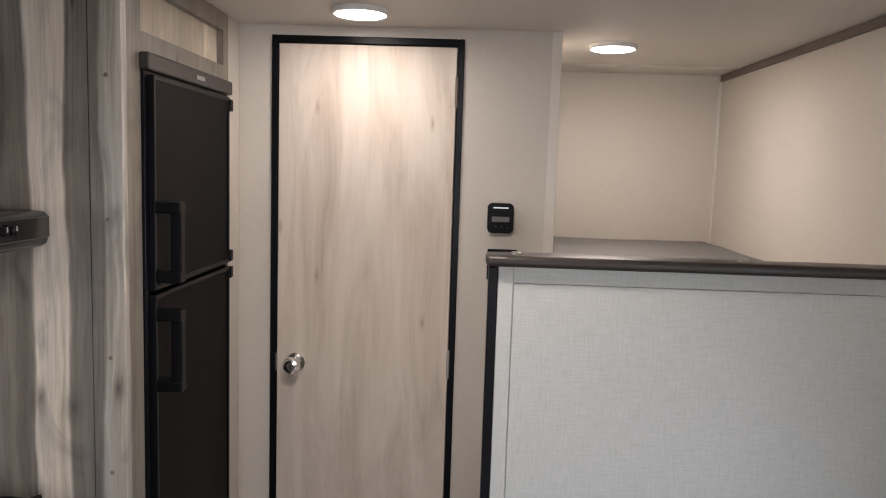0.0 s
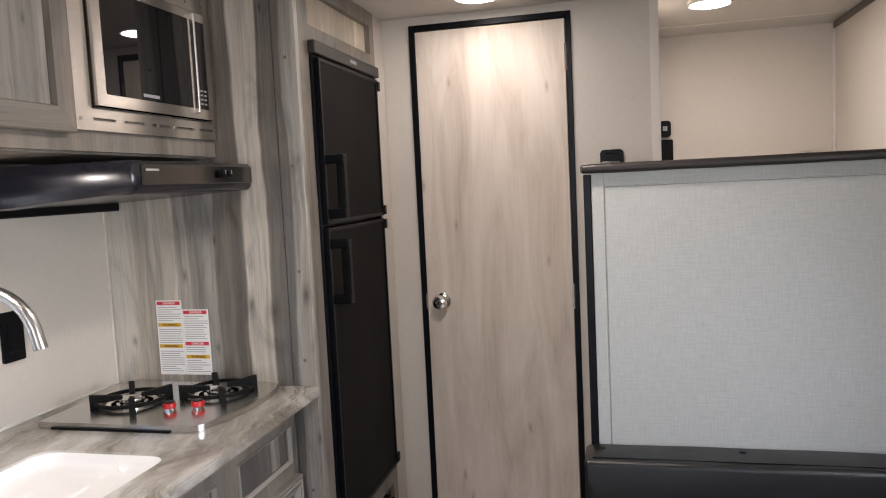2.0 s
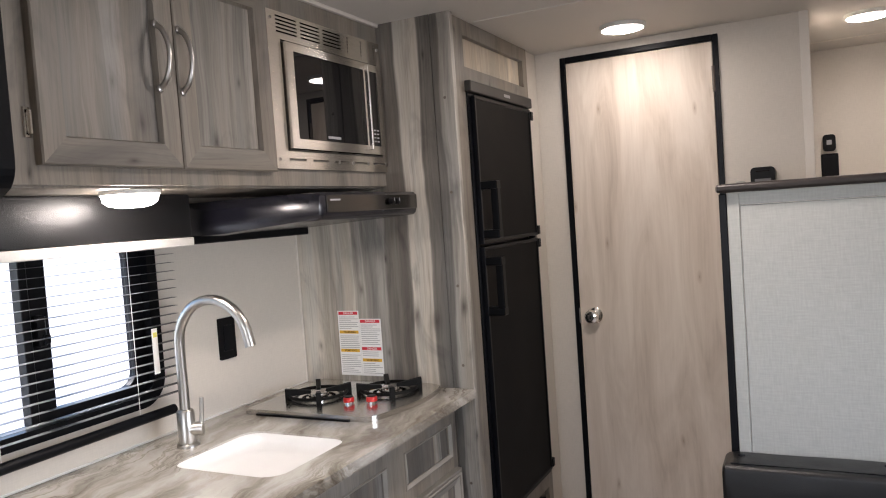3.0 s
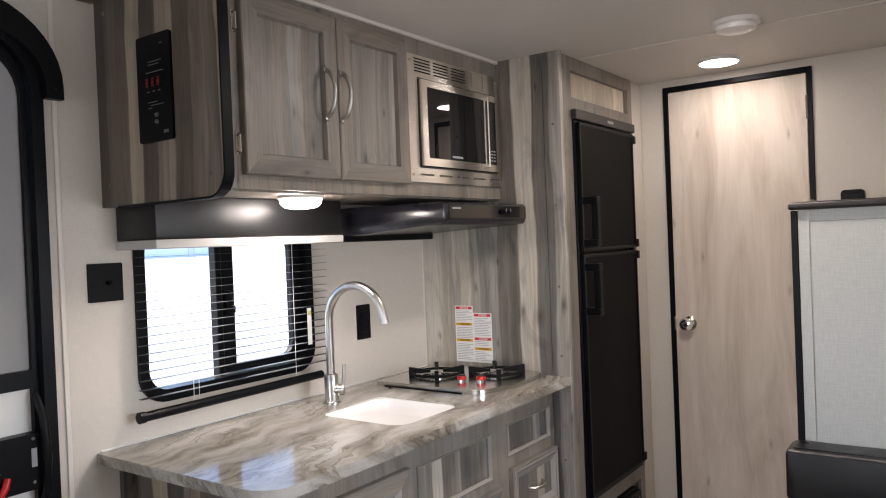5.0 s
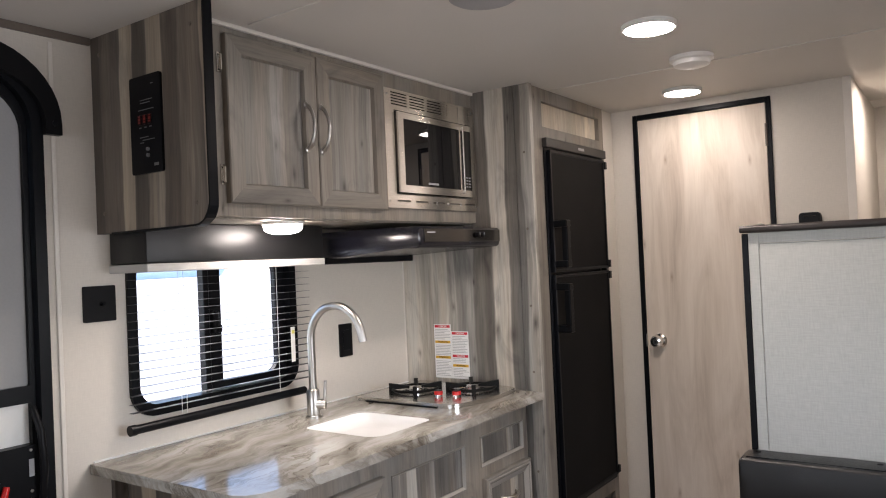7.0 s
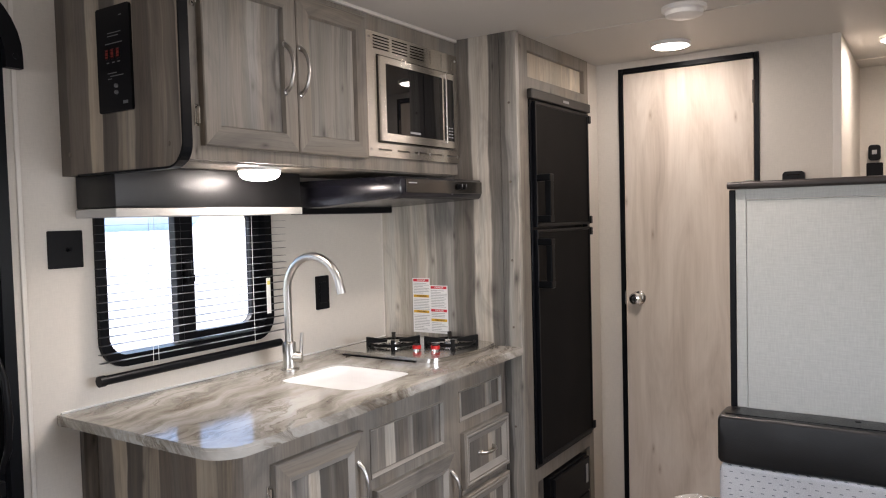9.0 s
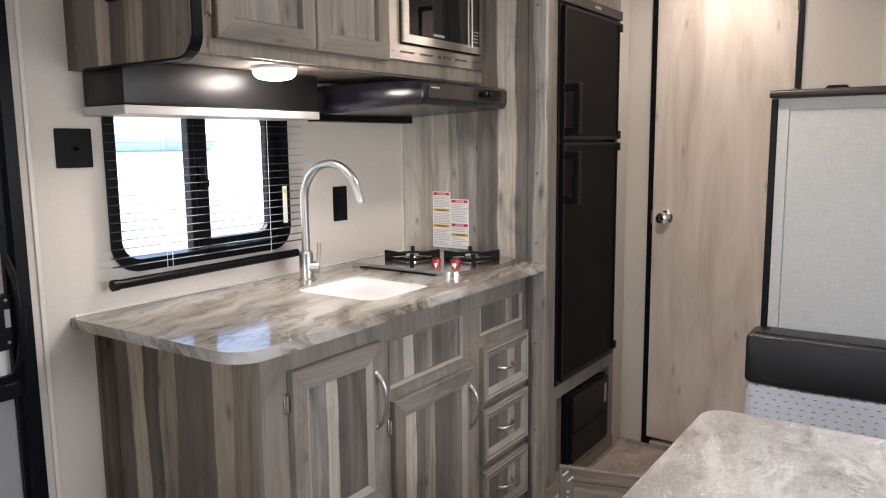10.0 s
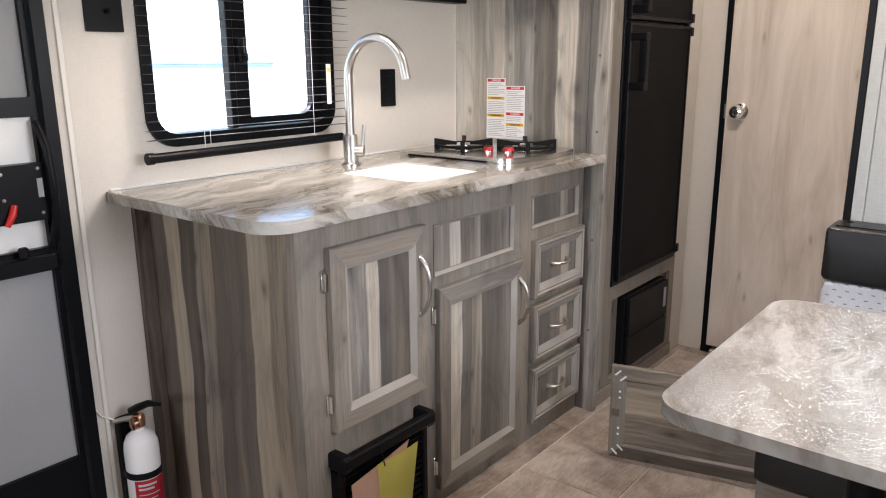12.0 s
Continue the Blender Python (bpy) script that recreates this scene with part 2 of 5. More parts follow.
M_COUNTER = counter_stone()[0]
M_TABLE = counter_stone("marbled_table_laminate", 1.1, [(0.28, (0.15, 0.130, 0.107)), (0.38, (0.235, 0.215, 0.188)), (0.48, (0.315, 0.298, 0.268)), (0.58, (0.39, 0.372, 0.338)), (0.70, (0.45, 0.43, 0.392)), (0.85, (0.31, 0.305, 0.288))], 0.4)[0]


def film_wrap():
    """Clear packing film: see-through with a faint gloss."""
    m = bpy.data.materials.new("clear_film")
    m.use_nodes = True
    nt = m.node_tree
    nt.nodes.remove(nt.nodes["Principled BSDF"])
    t, g, x = nt.nodes.new("ShaderNodeBsdfTransparent"), nt.nodes.new("ShaderNodeBsdfGlossy"), nt.nodes.new("ShaderNodeMixShader")
    g.inputs["Roughness"].default_value = 0.035
    x.inputs[0].default_value = 0.15
    tc = nt.nodes.new("ShaderNodeTexCoord")
    cells = nt.nodes.new("ShaderNodeTexVoronoi")
    cells.inputs["Scale"].default_value = 210.0
    nt.links.new(tc.outputs["Object"], cells.inputs["Vector"])
    crease = mathn(nt, "ADD", noisy(nt, tc.outputs["Object"], 110.0, 2, 0.5, 1.0), mathn(nt, "MULTIPLY", cells.outputs["Distance"], 0.8))
    patch = ramp(nt, noisy(nt, tc.outputs["Object"], 5.0, 3), [(0.4, (0.05, 0.05, 0.05)), (0.6, (1, 1, 1))])
    bp = nt.nodes.new("ShaderNodeBump")
    bp.inputs["Distance"].default_value = 0.02
    bp.inputs["Strength"].default_value = 1.0
    nt.links.new(mathn(nt, "MULTIPLY", crease, patch), bp.inputs["Height"])
    nt.links.new(bp.outputs[0], g.inputs["Normal"])
    nt.links.new(t.outputs[0], x.inputs[1])
    nt.links.new(g.outputs[0], x.inputs[2])
    nt.links.new(x.outputs[0], nt.nodes["Material Output"].inputs[0])
    return m


def brushed(name, color, rough, stretch=(0, 0, 1), amount=0.6):
    """Steel brushed across the way in which its highlights stretch."""
    m, nt, b = nodes_of(name, rough, 1.0, color)
    o, x, y, z, u = coords(nt)
    n = noisy(nt, o, 3.0, 2)
    nt.links.new(mathn(nt, "MULTIPLY_ADD", n, 0.1, rough - 0.05), b.inputs["Roughness"])
    b.inputs["Anisotropic"].default_value = amount
    nt.links.new(vec(nt, *stretch), b.inputs["Tangent"])
    fine = noisy(nt, vec(nt, mathn(nt, "MULTIPLY", u, 12.0), mathn(nt, "MULTIPLY", z, 260.0), mathn(nt, "MULTIPLY", x, 260.0)), 1.0, 2)
    nt.links.new(ramp(nt, fine, [(0.3, tuple(c * 0.9 for c in color)), (0.7, color)]), b.inputs["Base Color"])
    return m


def leather(name, color):
    m, nt, b = nodes_of(name, 0.42, 0, color, 0.42)
    o, x, y, z, u = coords(nt)
    vo = nt.nodes.new("ShaderNodeTexVoronoi")
    vo.inputs["Scale"].default_value = 620.0
    nt.links.new(o, vo.inputs["Vector"])
    fold = noisy(nt, o, 9.0, 3, 0.5, 0.8)
    h = mathn(nt, "ADD", mathn(nt, "MULTIPLY", vo.outputs["Distance"], 0.25), mathn(nt, "MULTIPLY", fold, 1.3))
    nt.links.new(mathn(nt, "MULTIPLY_ADD", fold, 0.25, 0.22), b.inputs["Roughness"])
    bump(nt, b, h, 0.3, 0.004)
    return m


def dashed_fabric():
    """Pale grey upholstery with small dark woven dashes in staggered rows."""
    m, nt, b = nodes_of("dashed_fabric", 0.85, spec=0.2)
    o, x, y, z, u = coords(nt)
    row = mathn(nt, "MULTIPLY", z, 60.0)
    idx = mathn(nt, "FLOOR", row)
    fv = mathn(nt, "FRACT", row)
    off = mathn(nt, "FRACT", mathn(nt, "MULTIPLY", mathn(nt, "SINE", mathn(nt, "MULTIPLY", idx, 12.9)), 43.7))
    fu = mathn(nt, "FRACT", mathn(nt, "ADD", mathn(nt, "MULTIPLY", u, 34.0), off))
    dash = mathn(nt, "MULTIPLY", mathn(nt, "LESS_THAN", fu, 0.30), mathn(nt, "LESS_THAN", fv, 0.15))
    weave = noisy(nt, o, 500.0, 2)
    col = mix(nt, "MIX", dash, ramp(nt, weave, [(0.3, (0.43, 0.44, 0.46)), (0.7, (0.58, 0.59, 0.61))]), (0.15, 0.16, 0.19))
    nt.links.new(col, b.inputs["Base Color"])
    bump(nt, b, weave, 0.3, 0.001)
    return m


def floor_vinyl():
    m, nt, b = nodes_of("stone_look_vinyl", 0.35)
    o, x, y, z, u = coords(nt)
    info = nt.nodes.new("ShaderNodeObjectInfo")
    shift = mathn(nt, "MULTIPLY", info.outputs["Random"], 40.0)
    big = noisy(nt, vec(nt, mathn(nt, "ADD", x, shift), y, shift), 6.0, 5, 0.65, 0.6)
    fine = noisy(nt, vec(nt, mathn(nt, "MULTIPLY", x, 160.0), mathn(nt, "MULTIPLY", y, 40.0), shift), 1.0, 3)
    f = mathn(nt, "ADD", mathn(nt, "MULTIPLY", big, 0.55), mathn(nt, "MULTIPLY", fine, 0.2))
    drift = noisy(nt, vec(nt, mathn(nt, "MULTIPLY_ADD", x, 26.0, shift), mathn(nt, "MULTIPLY", y, 5.0), shift), 1.0, 5, 0.65, 0.9)
    f = mathn(nt, "ADD", f, mathn(nt, "MULTIPLY", drift, 0.25))
    f = mathn(nt, "ADD", f, mathn(nt, "MULTIPLY", mathn(nt, "SUBTRACT", info.outputs["Random"], 0.5), 0.1))
    col = ramp(nt, f, [(0.36, (0.19, 0.147, 0.118)), (0.5, (0.385, 0.32, 0.268)), (0.62, (0.56, 0.49, 0.425))])
    nt.links.new(col, b.inputs["Base Color"])
    bump(nt, b, fine, 0.15, 0.001)
    return m


def glow(name, color, strength):
    m, nt, b = nodes_of(name, 0.4, 0, (0.9, 0.9, 0.9))
    b.inputs["Emission Color"].default_value = (*color, 1)
    b.inputs["Emission Strength"].default_value = strength
    return m


def glass(name, color=(1, 1, 1), rough=0.0):
    m, nt, b = nodes_of(name, rough, 0, color)
    b.inputs["Transmission Weight"].default_value = 1.0
    b.inputs["IOR"].default_value = 1.45
    return m


M_DOORWOOD = door_wood()
M_WALL = linen("greige_wall_vinyl", (0.66, 0.615, 0.55), (0.60, 0.56, 0.50), 420, 0.6, 0.1)
M_LINEN = linen("grey_linen_panel", (0.445, 0.45, 0.427), (0.37, 0.377, 0.356), 300, 0.6, 0.5)
M_CEIL = plain("white_ceiling_panel", (0.62, 0.59, 0.55), 0.5, var=0.03)
M_WHITE = plain("white_plastic", (0.78, 0.77, 0.74), 0.35, var=0.03)
M_TRIMW = plain("off_white_trim", (0.70, 0.66, 0.60), 0.45, var=0.04)
M_BROWN = plain("brown_trim", (0.13, 0.105, 0.085), 0.45, var=0.15)
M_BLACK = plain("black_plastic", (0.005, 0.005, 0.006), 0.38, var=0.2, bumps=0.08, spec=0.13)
M_BLACKF = plain("black_painted_frame", (0.004, 0.0045, 0.006), 0.34, var=0.2, bumps=0.03, spec=0.14)
M_FRIDGE = plain("black_fridge_skin", (0.005, 0.005, 0.0054), 0.48, var=0.15, bumps=0.06, spec=0.06)
M_GRILLE = plain("cast_iron", (0.006, 0.006, 0.006), 0.6, var=0.3, bumps=0.15, spec=0.16)
M_STEEL = brushed("brushed_steel", (0.90, 0.86, 0.80), 0.25, (0, 0, 1), 0.85)
M_STEELT = brushed("brushed_steel_top", (0.64, 0.625, 0.60), 0.2, (0, 1, 0), 0.5)
M_CHROME = plain("chrome", (0.82, 0.81, 0.79), 0.12, 1.0, var=0.03, bumps=0)
M_NICKEL = plain("satin_nickel", (0.50, 0.485, 0.46), 0.3, 1.0, var=0.06, bumps=0)
M_HOODSTRIP = brushed("dark_steel_strip", (0.15, 0.145, 0.14), 0.2, (0, 0, 1), 0.7)
M_HOOD = plain("gloss_black_enamel", (0.012, 0.012, 0.018), 0.24, var=0.2, bumps=0.02, spec=0.7)
M_DARKGLASS = nodes_of("dark_glass", 0.015, 0.0, (0.006, 0.006, 0.007), 0.75)[0]
M_SINK = plain("white_acrylic", (0.80, 0.795, 0.78), 0.22, var=0.02, bumps=0)
M_RED = plain("red_plastic", (0.48, 0.012, 0.010), 0.35, var=0.1)
M_YELLOWP = plain("yellow_paper", (0.72, 0.66, 0.16), 0.7, var=0.05)
M_PINKP = plain("salmon_paper", (0.78, 0.50, 0.36), 0.7, var=0.05)
M_PAPER = plain("white_paper", (0.80, 0.80, 0.79), 0.6, var=0.03)
M_AMBER = plain("amber_print", (0.70, 0.40, 0.03), 0.6, var=0.05)
M_REDP = plain("red_print", (0.60, 0.03, 0.05), 0.6, var=0.05)
M_GREYP = plain("grey_print", (0.34, 0.34, 0.35), 0.6, var=0.1)
M_SCREEN = plain("grey_screen_mesh", (0.30, 0.30, 0.30), 0.7, var=0.06)
M_LEATHER = leather("black_vinyl_leather", (0.009, 0.009, 0.0095))
M_CAP = leather("dark_brown_vinyl", (0.024, 0.019, 0.017))
M_MATT = plain("grey_mattress_cover", (0.15, 0.147, 0.145), 0.75, var=0.15, bumps=0.3)
M_FABRIC = dashed_fabric()
M_FLOOR = floor_vinyl()
M_GROUT = plain("pale_joint", (0.66, 0.60, 0.53), 0.7)
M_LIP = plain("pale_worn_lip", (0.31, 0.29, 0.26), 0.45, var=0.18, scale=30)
M_LAMPU = glow("lit_cabinet_lamp_lens", (1.0, 0.9, 0.8), 33.0)
M_LAMP = glow("lit_lamp_lens", (1.0, 0.88, 0.77), 42.0)
M_LAMPD = glow("lit_lamp_lens_dimmer", (1.0, 0.90, 0.80), 21.0)
M_LAMPM = glow("lit_lamp_lens_brighter", (1.0, 0.88, 0.77), 74.0)
M_EDGE = plain("off_white_vinyl_edge", (0.46, 0.45, 0.43), 0.5, var=0.05)
M_HANDLE = plain("satin_black_handle", (0.003, 0.0035, 0.0045), 0.32, var=0.1, bumps=0, spec=0.11)
M_LED = glow("red_indicator", (1.0, 0.05, 0.02), 0.012)
M_LED.node_tree.nodes["Principled BSDF"].inputs["Base Color"].default_value = (0.07, 0.006, 0.004, 1)
M_MARK = plain("dim_print", (0.13, 0.13, 0.135), 0.6, var=0.1)
M_GLASS = glass("window_glass", (0.95, 0.98, 1.0))
M_SLAT = plain("grey_aluminium_slat", (0.06, 0.06, 0.063), 0.45, 0.3, var=0.05, bumps=0)
M_GROUND = plain("bright_gravel_ground", (0.55, 0.53, 0.50), 0.9, var=0.25, scale=3.0, bumps=0.4)
M_FILM = film_wrap()


# ---- mesh helpers ----
def part(name, bm, mat, parent=None, label="", smooth=False):
    """Links a bmesh, built in world places, as one mesh object under parent."""
    bmesh.ops.recalc_face_normals(bm, faces=bm.faces)
    me = bpy.data.meshes.new(name)
    bm.to_mesh(me)
    bm.free()
    for m in mat if isinstance(mat, (list, tuple)) else [mat]:
        me.materials.append(m)
    if smooth:
        for p in me.polygons:
            p.use_smooth = True
        me.set_sharp_from_angle(angle=radians(40))
    ob = new(name, me)
    if parent is not None:
        ob.parent = parent
        if parent.type == "EMPTY":
            ob.matrix_parent_inverse = Matrix.Translation(-parent.location)
    if label:
        ob["label"] = label
    return ob


def thing(name, at, label, category, group="", kind=""):
    e = new(name)
    e.location = at
    e.empty_display_size = 0.05
    return tagged(e, label, category, group, kind)


def box(bm, x0, x1, y0, y1, z0, z1, bevel=0.0, seg=1, mi=0):
    vs = [bm.verts.new((x, y, z)) for x in (x0, x1) for y in (y0, y1) for z in (z0, z1)]
    fs = [bm.faces.new([vs[i] for i in q]) for q in ((0, 1, 3, 2), (4, 6, 7, 5), (0, 4, 5, 1), (2, 3, 7, 6), (0, 2, 6, 4), (1, 5, 7, 3))]
    for f in fs:
        f.material_index = mi
    if bevel:
        es = list({e for f in fs for e in f.edges})
        bmesh.ops.bevel(bm, geom=es, offset=bevel, segments=seg, affect="EDGES", profile=0.5)
    return bm


def cube(x0, x1, y0, y1, z0, z1, bevel=0.0, seg=1):
    return box(bmesh.new(), x0, x1, y0, y1, z0, z1, bevel, seg)


def lathe(bm, profile, at, axis="z", n=24):
    """Turns (radius, height) pairs about an axis through at."""
    rings = []
    for r, h in profile:
        ring = []
        for i in range(n):
            a = 2 * math.pi * i / n
            c, s = r * math.cos(a), r * math.sin(a)
            p = {"z": (c, s, h), "x": (h, c, s), "y": (c, h, s)}[axis]
            ring.append(bm.verts.new(Vector(at) + Vector(p)))
        rings.append(ring)
    for a, b in zip(rings, rings[1:]):
        for i in range(n):
            bm.faces.new((a[i], a[(i + 1) % n], b[(i + 1) % n], b[i]))
    bm.faces.new(rings[0])
    bm.faces.new(rings[-1])
    return bm


def tube(bm, pts, r, n=10):
    """A round bar along a line of points; r is one radius or one a point."""
    pts = [Vector(p) for p in pts]
    rs = r if isinstance(r, (list, tuple)) else [r] * len(pts)
    up = Vector((0.13, 0.31, 0.94)).normalized()
    rings = []
    for i, p in enumerate(pts):
        t = (pts[min(i + 1, len(pts) - 1)] - pts[max(i - 1, 0)]).normalized()
        s = t.cross(up)
        if s.length < 0.05:
            s = t.cross(Vector((1, 0, 0)))
        s.normalize()
        q = s.cross(t)
        rings.append([bm.verts.new(p + rs[i] * (math.cos(2 * math.pi * k / n) * s + math.sin(2 * math.pi * k / n) * q)) for k in range(n)])
    for a, b in zip(rings, rings[1:]):
        for k in range(n):
            bm.faces.new((a[k], a[(k + 1) % n], b[(k + 1) % n], b[k]))
    bm.faces.new(rings[0])
    bm.faces.new(rings[-1])
    return bm


def corner_loop(u0, u1, v0, v1, r, n=6):
    """A rectangle with rounded corners as (u, v) pairs; r is one radius or four (from u0v0 round)."""
    rr = r if isinstance(r, (list, tuple)) else [r] * 4
    out = []
    for (cu, cv, a0), q in zip(((u0, v0, 180), (u1, v0, 270), (u1, v1, 0), (u0, v1, 90)), rr):
        if q <= 0:
            out.append((cu, cv))
            continue
        ou = cu + q if cu == u0 else cu - q
        ov = cv + q if cv == v0 else cv - q
        for i in range(n + 1):
            a = radians(a0 + 90 * i / n)
            out.append((ou + q * math.cos(a), ov + q * math.sin(a)))
    return out


def place(axis, u, v, d):
    return {"x": (d, u, v), "y": (u, d, v), "z": (u, v, d)}[axis]


def plate(bm, axis, outer, holes, d0, d1):
    """A flat slab across an axis from d0 to d1, with its outline and holes given as (u, v) loops."""
    edges = []
    for loop in (outer, *holes):
        vs = [bm.verts.new(place(axis, u, v, d0)) for u, v in loop]
        edges += [bm.edges.new((vs[i], vs[(i + 1) % len(vs)])) for i in range(len(vs))]
    got = bmesh.ops.triangle_fill(bm, edges=edges, use_beauty=True, use_dissolve=False)
    faces = [g for g in got["geom"] if isinstance(g, bmesh.types.BMFace)]
    ex = bmesh.ops.extrude_face_region(bm, geom=faces)
    off = Vector(place(axis, 0, 0, d1 - d0))
    for g in ex["geom"]:
        if isinstance(g, bmesh.types.BMVert):
            g.co += off
    return bm


def ring(bm, axis, u0, u1, v0, v1, w, d0, d1, c=0.012, rec=0.008, e=0.003, mats=(0, 1)):
    """A mitred frame with an eased outer edge and a sloping inner lip, from d0 (back) to d1 (face)."""
    s = 1 if d1 > d0 else -1
    loops = []
    for inset, d in ((0, d0), (0, d1 - s * e), (e, d1), (w - c, d1), (w, d1 - s * rec), (w, d0)):
        loops.append([bm.verts.new(place(axis, u, v, d)) for u, v in ((u0 + inset, v0 + inset), (u1 - inset, v0 + inset), (u1 - inset, v1 - inset), (u0 + inset, v1 - inset))])
    loops.append(loops[0])
    for k, (a, b) in enumerate(zip(loops, loops[1:])):
        for i in range(4):
            f = bm.faces.new((a[i], a[(i + 1) % 4], b[(i + 1) % 4], b[i]))
            f.material_index = mats[2] if k == 3 and len(mats) > 2 else (mats[1] if i % 2 == 0 else mats[0])
    return bm


def rect(u0, u1, v0, v1):
    return [(u0, v0), (u1, v0), (u1, v1), (u0, v1)]


def lettering(name, text, size, m, mat, parent):
    """Raised words in the built-in font; the line runs along the pose's x."""
    cu = bpy.data.curves.new(name, "FONT")
    cu.body, cu.size, cu.extrude = text, size, 0.0002
    cu.align_x, cu.align_y = "CENTER", "CENTER"
    tmp = bpy.data.objects.new(name, cu)
    scene.collection.objects.link(tmp)
    me = bpy.data.meshes.new_from_object(tmp.evaluated_get(bpy.context.evaluated_depsgraph_get()))
    bpy.data.objects.remove(tmp)
    bm = bmesh.new()
    bm.from_mesh(me)
    bm.transform(m)
    bpy.data.meshes.remove(me)
    return part(name, bm, mat, parent)


# ---- the room's measures ----
LEFT, RIGHT, CEIL, BACK = -1.17, 1.14, 2.03, 3.2
DOORWALL, NICHE, REAR = 2.325, 0.382, -3.0
TOWER_Y, TOWER_X = 1.53, -0.556
TOP = 0.91

# ---- structure ----
ground = part("ground", plate(bmesh.new(), "z", rect(-400, 400, -400, 400), [], -0.9, -0.85), M_GROUND)
tagged(ground, "pale sunlit gravel lot outside the window", "ground", kind="structure")

# made-up flat sheet in place of the blue strip of sky behind the panes
sky_strip = part("backdrop", plate(bmesh.new(), "x", [(-120, -0.85), (189, -0.85), (195.5, 5.5), (-120, 5.5)], [], -240, -250), plain("pale_blue_sky_sheet", (0.80, 0.88, 0.90), 0.7, var=0.06, scale=0.5))
tagged(sky_strip, "distant pale blue sheet standing in for sky beyond the lot", "building", kind="structure")

floor = part("floor", plate(bmesh.new(), "z", rect(LEFT - 0.05, RIGHT + 0.05, REAR - 0.05, BACK + 0.05), [], -0.06, -0.003), M_GROUT)
tagged(floor, "floor of brown stone-look vinyl tiles with pale joints", "floor", kind="structure")
bm = plate(bmesh.new(), "z", rect(LEFT - 0.05, RIGHT + 0.05, REAR - 0.05, BACK + 0.05), [], CEIL, CEIL + 0.05)
ceiling = part("ceiling", bm, M_CEIL)
tagged(ceiling, "smooth off-white ceiling panels with thin seams", "ceiling", kind="structure")
for y in (1.69, 2.97, 0.41):
    b = bmesh.new()
    box(b, LEFT + 0.4 if y < 1 else (NICHE if y > 2.5 else TOWER_X), RIGHT, y - 0.004, y + 0.004, CEIL - 0.003, CEIL + 0.001)
    tagged(part("trim", b, M_TRIMW if y > 2.5 else M_CEIL), "thin seam strip across the ceiling", "ceiling trim", kind="structure")

WIN = (0.285, 0.905, 1.0, 1.475)
DOOR = (-0.62, 0.045, 0.03, 1.915)
b = plate(bmesh.new(), "x", rect(REAR, BACK, 0, CEIL),
          [corner_loop(WIN[0] + 0.012, WIN[1] - 0.012, WIN[2] + 0.012, WIN[3] - 0.012, 0.06), corner_loop(*DOOR, (0.02, 0.02, 0.14, 0.14))], LEFT, LEFT - 0.05)
tagged(part("wall_west", b, M_WALL), "greige vinyl-covered wall with window and entry door", "wall", kind="structure")
WEST_TWIN, SOUTH = (0.06, 0.94, 1.01, 1.55), (-0.67, 0.67, 0.98, 1.62)
b = plate(bmesh.new(), "x", rect(REAR, BACK, 0, CEIL), [corner_loop(*WEST_TWIN, 0.06)], RIGHT, RIGHT + 0.05)
tagged(part("wall_east", b, M_WALL), "greige vinyl-covered side wall", "wall", kind="structure")
b = plate(bmesh.new(), "y", rect(LEFT - 0.05, RIGHT + 0.05, 0, CEIL), [corner_loop(*SOUTH, 0.06)], REAR, REAR - 0.05)
tagged(part("wall_south", b, M_WALL), "plain greige end wall", "wall", kind="structure")
b = plate(bmesh.new(), "y", rect(LEFT - 0.05, RIGHT + 0.05, 0, CEIL), [], BACK, BACK + 0.05)
tagged(part("wall_north", b, M_WALL), "greige wall at the back of the bunk alcove", "wall", kind="structure")
DX0, DX1, DZ = -0.476, 0.097, 2.0
b = plate(bmesh.new(), "y", [(LEFT, 0), (DX0, 0), (DX0, DZ), (DX1, DZ), (DX1, 0), (NICHE, 0), (NICHE, CEIL), (LEFT, CEIL)], [], DOORWALL, DOORWALL + 0.04)
tagged(part("wall_bath", b, M_WALL), "greige wall beside and above the narrow wooden door", "wall", kind="structure")
b = plate(bmesh.new(), "x", rect(DOORWALL + 0.04, BACK, 0, CEIL), [], NICHE - 0.04, NICHE)
tagged(part("wall_alcove", b, M_WALL), "greige side wall of the bunk alcove", "wall", kind="structure")
